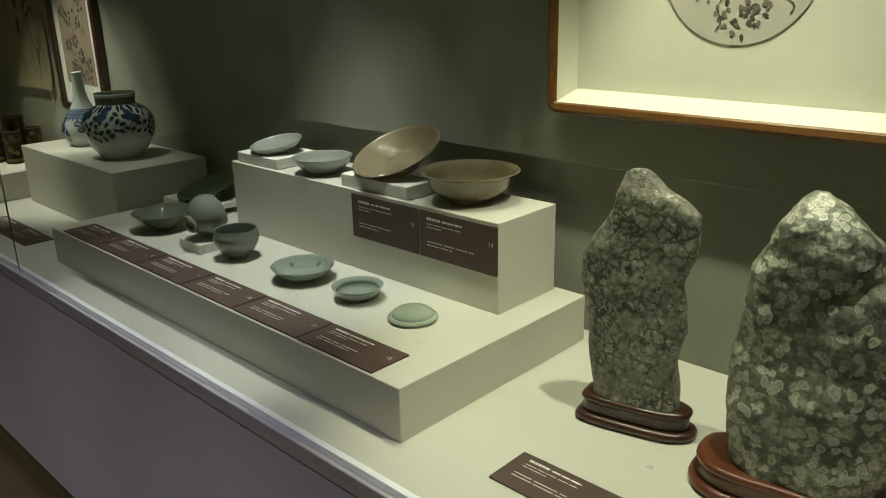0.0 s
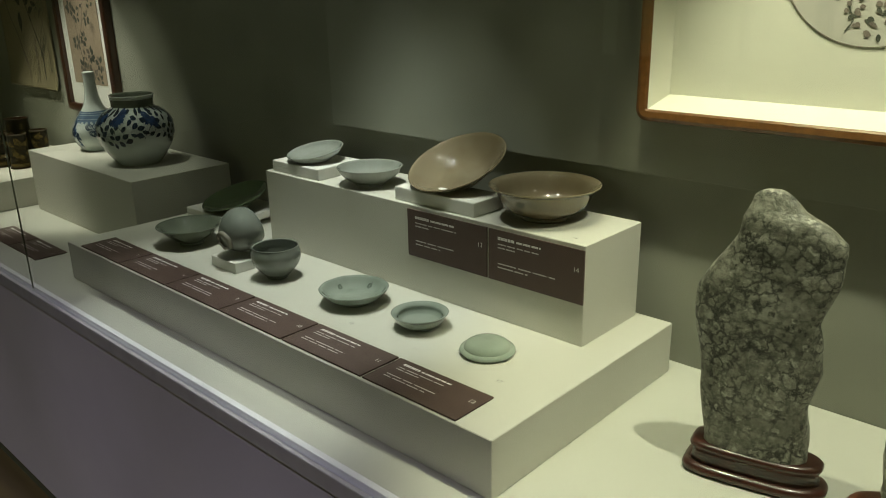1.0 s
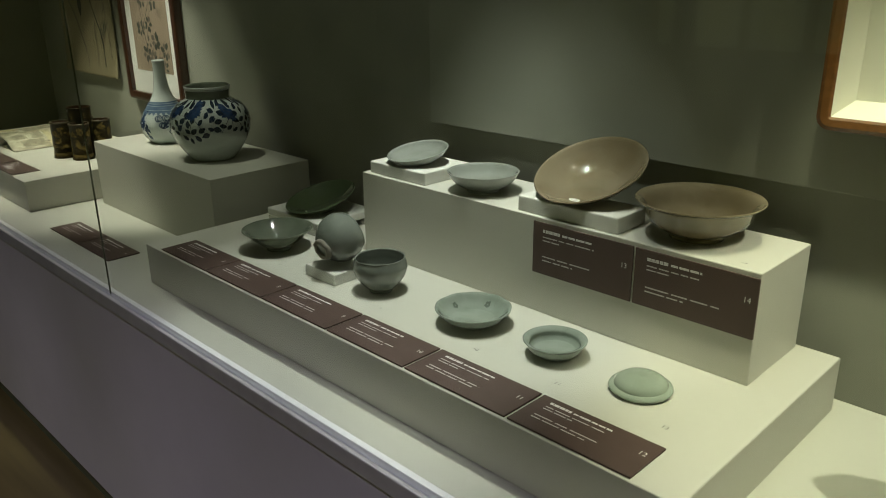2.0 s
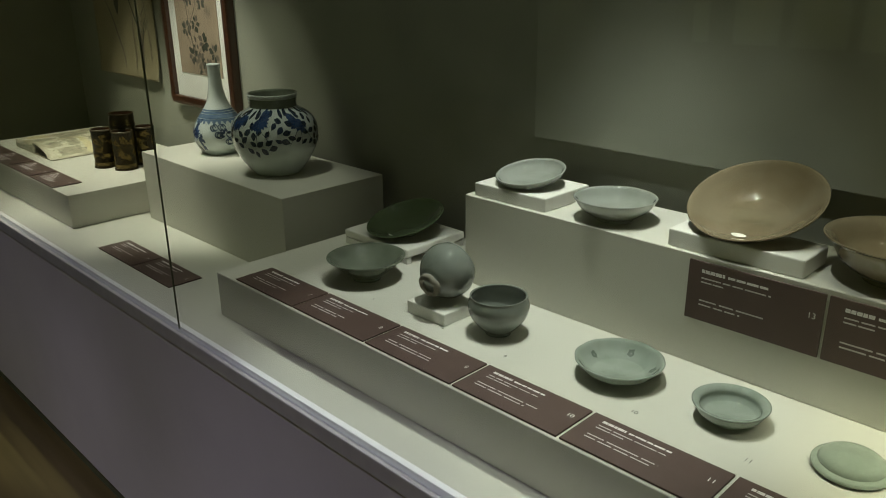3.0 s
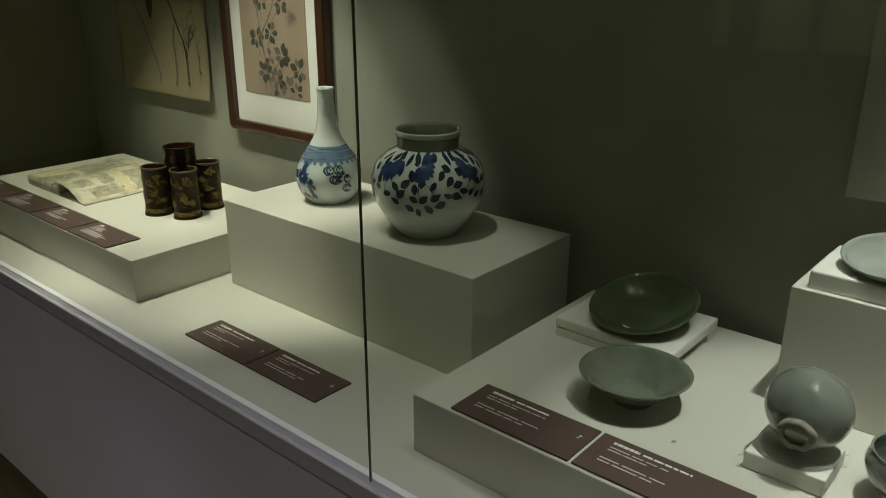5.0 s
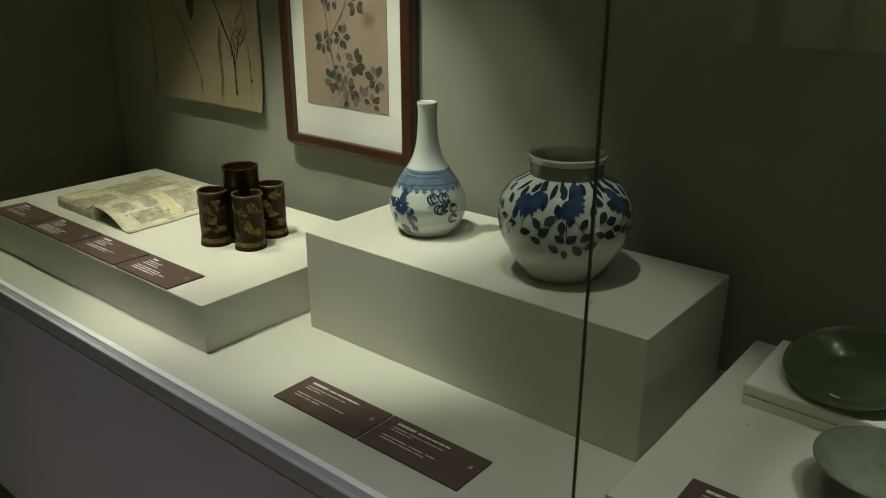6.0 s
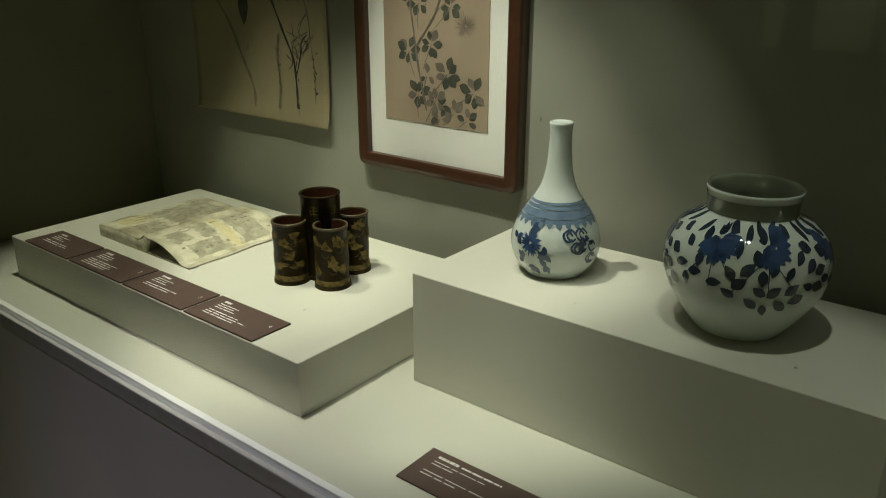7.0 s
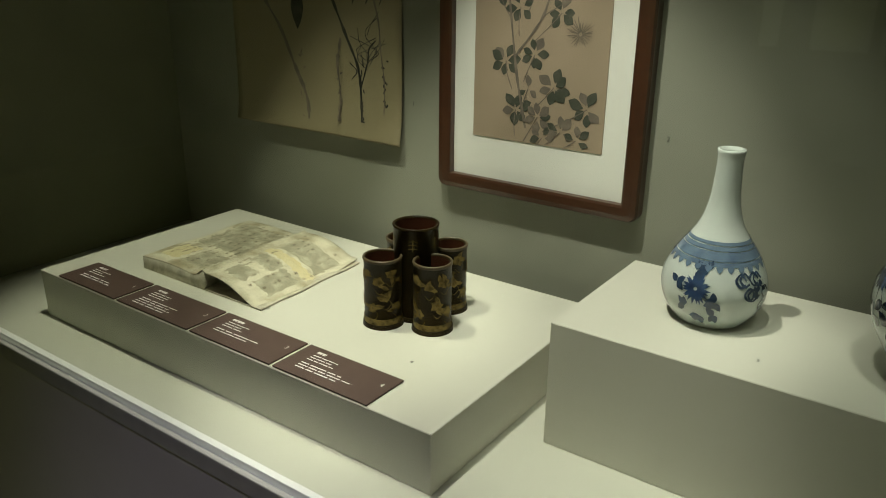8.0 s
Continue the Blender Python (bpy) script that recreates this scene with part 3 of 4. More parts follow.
CUPT = [(0.019, 0.006), (0.030, 0.013), (0.0425, 0.029), (0.0470, 0.046), (0.0462, 0.058), (0.0420, 0.068), (0.040, 0.071)]
tip = pot("tipped_bowl", Matrix.Translation(Vector((-1.471, 0.872, 0.811)) - axis * 0.042) @ turn, CUPT, CEL_GREY, "grey celadon bowl tipped over to show its broken foot", "bowl", 0.019, 0.006, wave=uneven)
bm = lathe([(0.012, -0.001), (0.0195, -0.0015), (0.0210, 0.002), (0.0205, 0.006), (0.013, 0.006), (0.012, -0.001)], 40, lambda a, r, z: (r * (1 + 0.02 * math.sin(5 * a)), z + 0.0008 * math.sin(7 * a + 1)))
part("foot_ring", bm, CLAY, tip, "chipped unglazed foot ring", True)
pot("shallow_bowl", pose(-1.685, 0.880, PZ), [(0.026, 0.006), (0.034, 0.010), (0.053, 0.025), (0.0665, 0.038), (0.0725, 0.043)], CEL_OLIVE,
    "olive-green celadon bowl with wide mouth", "bowl", 0.026, 0.006, wave=uneven)
pot("riser_bowl", pose(-1.273, 1.056, RZ), [(0.030, 0.005), (0.041, 0.009), (0.056, 0.0205), (0.065, 0.035)], CEL_PALE,
    "pale blue-grey celadon bowl on the riser", "bowl", 0.030, 0.005, wave=uneven)
pot("tan_bowl", pose(-0.868, 1.081, RZ), [(0.040, 0.007), (0.056, 0.013), (0.072, 0.027), (0.080, 0.044), (0.0855, 0.052), (0.0925, 0.0565)], CEL_TAN,
    "large tan-brown celadon bowl with flared rim", "bowl", 0.040, 0.007, wave=uneven)


def foam_block(name, x0, x1, y0, y1, z0, z1, label, feet=False):
    ob = thing(name, pose(x0, y0, z0), label, "stand", "foam stands")
    w, d, h = x1 - x0, y1 - y0, z1 - z0
    if not feet:
        part("block", box(0, w, 0, d, 0, h, 0.0025), FOAM, ob)
        return ob
    part("slab", box(0, w, 0, d, 0.014, h, 0.003), FOAM, ob)
    for a, b, c, e in ((0.0, w, 0.0, 0.012), (0.0, w, d - 0.030, d - 0.002)):
        part("foot", box(a + 0.002, b - 0.002, c, e, 0, 0.0135, 0.001), FOAM, ob)
    return ob


def tilted(name, centre, tilt, heading, outer, mat, label, foot, foot_h=0.004):
    """A plate propped up: its mouth faces heading (degrees from -y towards -x), tilted from level."""
    rim = outer[-1][1]
    m = Matrix.Translation(centre) @ Matrix.Rotation(radians(-heading), 4, "Z") @ Matrix.Rotation(radians(tilt), 4, "X") @ Matrix.Translation((0, 0, -rim))
    return pot(name, m, outer, mat, label, "plate", foot, foot_h, wave=uneven)


foam_block("foam_block", -1.526, -1.370, 1.003, 1.125, RZ, RZ + 0.024, "white foam block under a pale plate on the riser")
tilted("pale_plate", (-1.446, 1.058, 0.951), 11, 12, [(0.030, 0.004), (0.042, 0.0065), (0.054, 0.0140), (0.0605, 0.0225)], CEL_PALE, "pale grey celadon plate propped at a slight tilt", 0.030)
foam_block("foam_block", -1.148, -0.955, 1.003, 1.082, RZ, RZ + 0.026, "white foam block under a large tan dish on the riser")
tilted("tan_plate", (-1.058, 1.075, 0.976), 25, 6, [(0.040, 0.005), (0.056, 0.011), (0.078, 0.025), (0.0930, 0.038)], CEL_TAN, "large tan-brown celadon dish propped to face forwards", 0.040)
prop = thing("acrylic_prop", pose(-1.058, 1.066, RZ + 0.026), "clear acrylic prop behind a tilted dish", "stand")
part("bar", box(-0.03, 0.03, 0.006, 0.010, 0.0, 0.030, 0.001), ACRYL, prop)
foam_block("foam_slab", -1.871, -1.677, 0.976, 1.136, PZ, PZ + 0.031, "white foam slab on feet under a dark green plate", True)
tilted("green_plate", (-1.762, 1.049, 0.801), 16, 14, [(0.036, 0.004), (0.050, 0.008), (0.070, 0.019), (0.0815, 0.028)], CEL_DARK, "dark green celadon plate propped on a foam slab", 0.036)


# ---- blue and white vases ----
JAR = [(0.054, 0.0), (0.058, 0.004), (0.076, 0.028), (0.0935, 0.060), (0.0990, 0.088), (0.0955, 0.114), (0.081, 0.136), (0.061, 0.1485), (0.0535, 0.1535), (0.0530, 0.160), (0.0545, 0.174), (0.0568, 0.181)]
jar_out = [tuple(p) for p in spline(JAR, 60)]
jar_in = [(0.0565, 0.1835), (0.0535, 0.1835), (0.0520, 0.179), (0.0495, 0.168), (0.0485, 0.156), (0.052, 0.150), (0.075, 0.136), (0.090, 0.112), (0.093, 0.088), (0.070, 0.030), (0, 0.012)]
jar = thing("blue_white_jar", pose(-2.175, 1.022, VZ), "round white porcelain jar painted with blue flowers and leaves", "jar")
part("body", lathe([(0, 0.003), (0.046, 0.003), (0.048, 0.0)] + jar_out + jar_in, 96), PORCELAIN, jar, smooth=True)
part("inner_neck", lathe([(0.0563, 0.1839), (0.0533, 0.1839), (0.0514, 0.179), (0.0489, 0.168), (0.0479, 0.156), (0.0510, 0.150)], 96), CEL_OLIVE, jar, "grey-green glazed mouth", True)
rng = random.Random(11)
place = on_lathe(jar_out, 0.0005)
leaves, blooms = bmesh.new(), bmesh.new()
R0 = 0.099
# side-seen blossoms: angle round the jar, height, way they open
blossoms = [(-1.66, 0.140, -1.30), (-1.02, 0.139, -0.62), (0.05, 0.136, -2.2), (0.85, 0.134, -0.9), (1.75, 0.138, -1.5), (2.6, 0.134, -0.7), (-2.75, 0.136, -2.0)]
taken = []
for a, z, way in blossoms:
    u0 = a * R0
    for row, reach in ((0, 1.0), (1, 0.72), (2, 0.45)):
        for k in range(11):
            t = way + (k - 5) * 0.25 + rng.uniform(-0.06, 0.06)
            L = reach * rng.uniform(0.024, 0.031)
            paint_leaf(blooms, place, (u0 + 0.003 * math.cos(t), z + 0.003 * math.sin(t)), t, L, 0.0088, rng, 0.10, 1.5)
    for k in range(3):
        t = way + math.pi + (k - 1) * 0.6
        paint_leaf(leaves, place, (u0, z), t, 0.012, 0.007, rng, 0.1, 0.8)
    for d in (0.006, 0.016, 0.026):
        taken.append((u0 + d * math.cos(way), z + d * math.sin(way), 0.0175))
# leafy vines below and between the blossoms
tries, count = 0, 0
while count < 190 and tries < 9000:
    tries += 1
    u, z = rng.uniform(-math.pi, math.pi) * R0, rng.uniform(0.050, 0.148)
    low = 0.072 + 0.014 * math.sin(u / R0 * 4.0 + 2.2)
    if z < low or min(math.hypot(u - p, z - q) - d for p, q, d in taken) < 0:
        continue
    ang = rng.choice((-0.5, -2.5, 0.5, -1.6, 2.6)) + rng.uniform(-0.35, 0.35)
    L = rng.uniform(0.0165, 0.0215)
    taken.append((u, z, 0.0155))
    count += 1
    paint_leaf(leaves, place, (u - L / 2 * math.cos(ang), z - L / 2 * math.sin(ang)), ang, L, L * rng.uniform(0.52, 0.66), rng, 0.07, 0.85)
for a, z, way in blossoms:
    for j in range(3):
        b = a + (j - 1) * 0.34 + rng.uniform(-0.06, 0.06)
        paint_line(leaves, place, [(a * R0, z - 0.012), ((a + b) / 2 * R0, z - 0.034), (b * R0, z - 0.058)], 0.0011, rng)
part("painted_leaves", leaves, COBALT, jar, "dark blue painted leaves")
part("painted_flowers", blooms, COBALT_BRIGHT, jar, "bright blue painted blossoms")
bm = bmesh.new()
for k in range(96):
    a = 2 * math.pi * k / 96
    b = 2 * math.pi * (k + 1) / 96
    for z0, z1 in ((0.154, 0.1735),):
        zs = np.linspace(z0, z1, 5)
        for z2, z3 in zip(zs, zs[1:]):
            bm.faces.new([bm.verts.new(place(t * R0, z)) for t, z in ((a, z2), (b, z2), (b, z3), (a, z3))])
part("neck_band", bm, CEL_OLIVE, jar, "grey-green wash round the neck")

BOT = [(0.043, 0.0), (0.047, 0.004), (0.060, 0.022), (0.0665, 0.046), (0.0630, 0.068), (0.051, 0.092), (0.036, 0.114), (0.0255, 0.134), (0.0190, 0.160), (0.0165, 0.190), (0.0160, 0.212), (0.0172, 0.222)]
bot_out = [tuple(p) for p in spline(BOT, 70)]
bottle = thing("blue_white_bottle", pose(-2.456, 1.037, VZ), "long-necked white porcelain bottle painted with blue flowers", "bottle")
part("body", lathe([(0, 0.003), (0.036, 0.003), (0.038, 0.0)] + bot_out + [(0.0168, 0.2250), (0.0140, 0.2250), (0.0118, 0.220), (0.0115, 0.180), (0, 0.175)], 80), PORCELAIN, bottle, smooth=True)
place = on_lathe(bot_out, 0.0005)
B0 = 0.0665
rng = random.Random(3)
dark, bright, band = bmesh.new(), bmesh.new(), bmesh.new()
for k in range(4):
    a = (-1.62, -0.42, 1.3, 2.9)[k]
    if k % 2 == 0:
        paint_flower(bright, place, (a * B0, 0.060), 0.0205, 22, rng, 0.10, 1.0, 2.1)
        for du, dz, n in ((-0.027, 0.062, 4), (0.002, 0.083, 4), (0.012, 0.084, 3), (0.024, 0.046, 5), (-0.012, 0.034, 4), (0.008, 0.024, 5), (0.026, 0.028, 4)):
            for j in range(n):
                paint_leaf(dark, place, (a * B0 + du, dz), rng.uniform(0, 6.28), rng.uniform(0.011, 0.015), 0.0085, rng, 0.12)
    else:
        for j in range(9):
            c = j * 0.8
            u, z = a * B0 + 0.017 * math.cos(c * 1.7) * (1 + j * 0.05), 0.056 + 0.021 * math.sin(c * 1.3)
            paint_line(dark, place, [(u + 0.0075 * math.cos(t), z + 0.0075 * math.sin(t)) for t in (0, 1.5, 3, 4.5, 5.6)], 0.0028, rng)
        for j in range(7):
            paint_leaf(dark, place, (a * B0 + rng.uniform(-0.02, 0.02), rng.uniform(0.038, 0.075)), rng.uniform(0, 6.28), 0.010, 0.006, rng, 0.1)
for k in range(80):
    a, b = 2 * math.pi * k / 80, 2 * math.pi * (k + 1) / 80
    for z0, z1 in ((0.0885, 0.0935), (0.0945, 0.1045), (0.1055, 0.1100), (0.1112, 0.1150)):
        bm_vs = [band.verts.new(place(t * B0, z)) for t, z in ((a, z0), (b, z0), (b, z1), (a, z1))]
        band.faces.new(bm_vs)
for k in range(26):
    paint_leaf(band, place, (2 * math.pi * k / 26 * B0, 0.0895), -math.pi / 2, 0.008, 0.010, rng, 0.05, 0.6)
part("painted_leaves", dark, COBALT_MID, bottle, "dark blue painted sprays")
part("painted_flowers", bright, COBALT_BRIGHT, bottle, "bright blue chrysanthemum")
part("shoulder_band", band, COBALT_PALE, bottle, "washed blue patterned shoulder band")


# ---- brush holder ----
holder = thing("brush_holder", pose(-2.891, 0.966, PZ), "clustered lacquer brush holder with gold flowers", "brush holder")
TUBES = [(-112, 0.059, 0.0288, 0.111), (-27, 0.058, 0.0288, 0.111), (60, 0.058, 0.0270, 0.111), (148, 0.058, 0.0270, 0.111), (0, 0.0, 0.0350, 0.153)]
base = bmesh.new()
for a, d, r, h in TUBES:
    c = Vector((d * math.cos(radians(a)), d * math.sin(radians(a)), 0))
    bmesh.ops.create_cone(base, cap_ends=True, segments=40, radius1=r + 0.0035, radius2=r + 0.0025, depth=0.007, matrix=Matrix.Translation(c + Vector((0, 0, 0.0035 + 0.00005 * len(base.verts) / 80))))
part("base", base, LACQUER, holder, "lobed dark base plate")
rng = random.Random(8)
for i, (a, d, r, h) in enumerate(TUBES):
    tube = part("tube", lathe([(0, 0.006), (r, 0.006), (r, h - 0.004), (r + 0.0012, h - 0.003), (r + 0.0012, h), (r - 0.002, h), (r - 0.0025, h - 0.003)], 48), LACQUER, holder, "round lacquered tube", True)
    tube.matrix_basis = pose(d * math.cos(radians(a)), d * math.sin(radians(a)), 0)
    part("lining", lathe([(r - 0.0026, h - 0.003), (r - 0.003, 0.02), (0, 0.02)], 48), LACQUER_RED, tube, "red lacquer lining", True)
    place = on_lathe([(r, 0.006), (r, h)], 0.0004)
    gold = bmesh.new()
    if i < 4:
        for z0, z1 in ((0.007, 0.017),):
            for k in range(48):
                t0, t1 = 2 * math.pi * k / 48 * r, 2 * math.pi * (k + 1) / 48 * r
                gold.faces.new([gold.verts.new(place(t, z)) for t, z in ((t0, z0), (t1, z0), (t1, z1), (t0, z1))])
        for k in range(16):
            u, z = 2 * math.pi * r * k / 16 + rng.uniform(-0.003, 0.003), (0.034, 0.078, 0.050, 0.090)[k % 4] + rng.uniform(-0.004, 0.004)
            paint_flower(gold, place, (u, z), rng.uniform(0.0085, 0.0115), 5, rng, 0.08, 1.0, 1.5)
            for j in range(3):
                paint_leaf(gold, place, (u + rng.uniform(-0.006, 0.006), z + rng.uniform(-0.006, 0.006)), rng.uniform(0, 6.28), rng.uniform(0.012, 0.016), 0.007, rng, 0.1)
            paint_line(gold, place, [(u, z), (u + 0.009, z - 0.010), (u + 0.001, z - 0.020), (u - 0.006, z - 0.014)], 0.0011, rng)
    else:
        for k in range(6):
            u = 2 * math.pi * r * k / 6
            for j in range(3):
                paint_line(gold, place, [(u - 0.007, 0.122 + 0.006 * j), (u, 0.123 + 0.006 * j), (u + 0.007, 0.122 + 0.006 * j)], 0.0014, rng)
            paint_line(gold, place, [(u, 0.118), (u, 0.128), (u, 0.138)], 0.0014, rng)
    part("gold_flowers" if i < 4 else "gold_emblem", gold, GILT, tube, "worn gold painting")
    if i < 4:
        part("rim", lathe([(r + 0.0014, h - 0.004), (r + 0.0018, h - 0.001), (r + 0.001, h + 0.0006), (r - 0.0018, h + 0.0006), (r - 0.0022, h - 0.002)], 48), GILT_EDGE, tube, "worn gold rim", True)

# ---- open book ----
book = thing("open_book", pose(-3.402, 0.822, PZ), "old open book with yellowed thin pages", "book")
W, D = 0.293, 0.250


def page_height(u, v):
    """Height of the upper leaf over the plinth, u across and v deep."""
    if u < 0.53:
        z = 0.024 + 0.003 * math.sin(u * 7)
    else:
        k = (u - 0.53) / 0.47
        z = 0.030 * (1 - k) ** 1.3 + 0.013 * math.sin(math.pi * min(1, k * 1.15)) + 0.003
    if 0.49 < u < 0.57:
        z += 0.004 * math.cos((u - 0.53) / 0.04 * math.pi / 2)
    return z + 0.0012 * math.sin(9 * v + 5 * u) + 0.05 * max(0, v - 0.72) * max(0, u - 0.62)


def book_skin(z_of, u0, u1, under):
    bm = bmesh.new()
    n, k = 40, 16
    grid = {}
    for i in range(n + 1):
        for j in range(k + 1):
            u, v = u0 + (u1 - u0) * i / n, j / k
            skew = 0.010 * (1 - v) * (u > 0.53)
            edge = 0.0015 * math.sin(13 * v + 3 * u) if i in (0, n) else 0
            for side in (0, 1):
                grid[i, j, side] = bm.verts.new((u * W + skew + edge, v * D, z_of(u, v) if side else under(u, v)))
    for i in range(n):
        for j in range(k):
            bm.faces.new([grid[i, j, 1], grid[i + 1, j, 1], grid[i + 1, j + 1, 1], grid[i, j + 1, 1]])
            bm.faces.new([grid[i, j, 0], grid[i, j + 1, 0], grid[i + 1, j + 1, 0], grid[i + 1, j, 0]])
    for i in range(n):
        for j in (0, k):
            bm.faces.new([grid[i, j, 0], grid[i + 1, j, 0], grid[i + 1, j, 1], grid[i, j, 1]])
    for j in range(k):
        for i in (0, n):
            bm.faces.new([grid[i, j, 0], grid[i, j + 1, 0], grid[i, j + 1, 1], grid[i, j, 1]])
    return bm


part("page_block", book_skin(lambda u, v: page_height(u, v) - 0.002, 0.0, 0.54, lambda u, v: 0.0004), PAGE_EDGE, book, "stacked page edges", True)
part("upper_leaf", book_skin(page_height, 0.0, 0.545, lambda u, v: page_height(u, v) - 0.0015), PAGE, book, smooth=True)
part("turned_leaf", book_skin(lambda u, v: page_height(u, v) + 0.0006, 0.535, 1.0, lambda u, v: page_height(u, v) - 0.0012), PAGE, book, smooth=True)
part("lower_leaf", book_skin(lambda u, v: 0.0035, 0.54, 1.02, lambda u, v: 0.0006), PAGE_EDGE, book)
rng = random.Random(9)


def on_page(u, v):
    u, v = min(0.985, max(0.015, u)), min(0.985, max(0.015, v))
    return (u * W + 0.010 * (1 - v) * (u > 0.53), v * D, page_height(u, v) + 0.0012)


def page_field(u0, u1, v0, v1, lift):
    """A printed field lying on the leaf, with an uneven outline."""
    bm = bmesh.new()
    n, k = 14, 10
    rows = []
    for i in range(n + 1):
        row = []
        for j in range(k + 1):
            u, v = u0 + (u1 - u0) * i / n, v0 + (v1 - v0) * j / k
            if i in (0, n):
                u += rng.uniform(-0.012, 0.012)
            if j in (0, k):
                v += rng.uniform(-0.015, 0.015)
            x, y, z = on_page(u, v)
            row.append(bm.verts.new((x, y, z - 0.0012 + lift)))
        rows.append(row)
    for i in range(n):
        for j in range(k):
            bm.faces.new((rows[i][j], rows[i + 1][j], rows[i + 1][j + 1], rows[i][j + 1]))
    return bm


for u0, u1, v0, v1 in ((0.07, 0.47, 0.42, 0.90), (0.26, 0.46, 0.10, 0.34)):
    part("picture_field", page_field(u0, u1, v0, v1, 0.0004), BOOK_WASH, book, "faded grey printed picture", True)
for u0, u1, v0, v1 in ((0.62, 0.78, 0.10, 0.26), (0.82, 0.95, 0.16, 0.44), (0.62, 0.80, 0.34, 0.48), (0.62, 0.95, 0.62, 0.86)):
    part("picture_field", page_field(u0, u1, v0, v1, 0.0010), BOOK_WASH, book, "faded grey printed picture", True)
part("yellow_strip", page_field(0.60, 0.96, 0.50, 0.59, 0.0010), BOOK_YELLOW, book, "faded yellow printed strip", True)
part("yellow_strip", page_field(0.05, 0.22, 0.10, 0.34, 0.0004), BOOK_YELLOW, book, "faded yellow printed strip", True)
bm = bmesh.new()
for c in range(17):
    u = 0.05 + 0.055 * c
    if 0.49 < u < 0.58 or (0.66 < u < 0.70):
        continue
    v = rng.uniform(0.08, 0.2)
    while v < 0.92:
        if rng.random() < (0.55 if c < 8 else 0.35):
            for dv in range(2):
                q = v + dv * 0.013
                bm.faces.new([bm.verts.new(on_page(a, b)) for a, b in ((u, q), (u + 0.016, q), (u + 0.016, q + 0.010), (u, q + 0.010))])
        v += rng.uniform(0.028, 0.05)
part("print_columns", bm, BOOK_INK, book, "faded columns of print")


# ---- pictures on the wall ----
def rounded_frame(x0, x1, z0, z1, bar, depth, radius, seg=8):
    """A picture frame with rounded outer corners, front at y = -depth."""
    bm = bmesh.new()

    def ring(inset, r):
        pts = []
        a0, a1, b0, b1 = x0 + inset, x1 - inset, z0 + inset, z1 - inset
        for cx, cz, s in ((a1 - r, b1 - r, 0), (a0 + r, b1 - r, 90), (a0 + r, b0 + r, 180), (a1 - r, b0 + r, 270)):
            for k in range(seg + 1):
                t = radians(s + 90 * k / seg)
                pts.append((cx + r * math.cos(t), cz + r * math.sin(t)))
        return pts
    rows = []
    for inset, r, y in ((0, radius, -0.0005), (0, radius, -depth * 0.75), (0.0025, radius * 0.9, -depth * 0.95), (bar * 0.4, radius * 0.7, -depth), (bar * 0.85, radius * 0.3, -depth * 0.97),
                        (bar, 0.0015, -depth * 0.9), (bar, 0.0015, -0.0005)):
        rows.append([bm.verts.new((x, y, z)) for x, z in ring(inset, r)])
    n = len(rows[0])
    for a, b in zip(rows, rows[1:] + rows[:1]):
        for i in range(n):
            bm.faces.new((a[i], a[(i + 1) % n], b[(i + 1) % n], b[i]))
    return bm


# framed flower painting
pic = thing("framed_painting", pose(-2.819, WALL_Y, 0.882), "dark-wood framed ink painting of flowering branches on tan silk", "picture")
part("frame", rounded_frame(-0.192, 0.192, 0.0, 0.92, 0.027, 0.027, 0.016), WOOD_FRAME, pic, "brown wooden frame")
part("mat", box(-0.1665, 0.1665, -0.012, -0.008, 0.020, 0.90), MAT_WHITE, pic, "white paper mat")
part("painting", box(-0.124, 0.120, -0.0135, -0.0121, 0.100, 0.80), SILK, pic, "tan silk painting")
flat = lambda u, v: (u, -0.0138 - LIFT[0], max(v, 0.1015))
rng = random.Random(21)
stems, leaves, pale = bmesh.new(), bmesh.new(), bmesh.new()
main = [(-0.020, 0.125), (-0.038, 0.20), (-0.050, 0.27), (-0.062, 0.36), (-0.068, 0.46), (-0.05, 0.60)]
paint_line(stems, flat, main, 0.0045, rng, 0.4)
paint_line(stems, flat, [(-0.045, 0.24), (0.0, 0.30), (0.02, 0.35), (0.06, 0.42)], 0.0035, rng, 0.4)
# rosettes of broad leaves: place, number, leaf length, share of washed-out leaves
ROSETTES = ((-0.079, 0.345, 6, 0.026, 0.0), (-0.008, 0.346, 2, 0.022, 0.0), (-0.038, 0.318, 5, 0.022, 0.1), (0.036, 0.312, 6, 0.022, 0.1), (0.074, 0.352, 2, 0.022, 0.3), (0.064, 0.392, 5, 0.024, 0.1),
            (-0.062, 0.232, 7, 0.025, 0.1), (-0.008, 0.246, 7, 0.022, 0.3), (0.029, 0.196, 7, 0.026, 0.2), (0.090, 0.168, 7, 0.026, 0.2), (-0.040, 0.154, 6, 0.025, 0.2), (0.002, 0.146, 7, 0.022, 0.6),
            (0.045, 0.126, 7, 0.024, 0.4), (0.074, 0.116, 6, 0.020, 0.3), (-0.018, 0.190, 3, 0.018, 0.2), (0.012, 0.112, 6, 0.018, 0.4), (-0.09, 0.43, 6, 0.026, 0.1), (-0.02, 0.42, 6, 0.026, 0.2), (0.03, 0.47, 7, 0.026, 0.1), (-0.07, 0.52, 7, 0.026, 0.1))
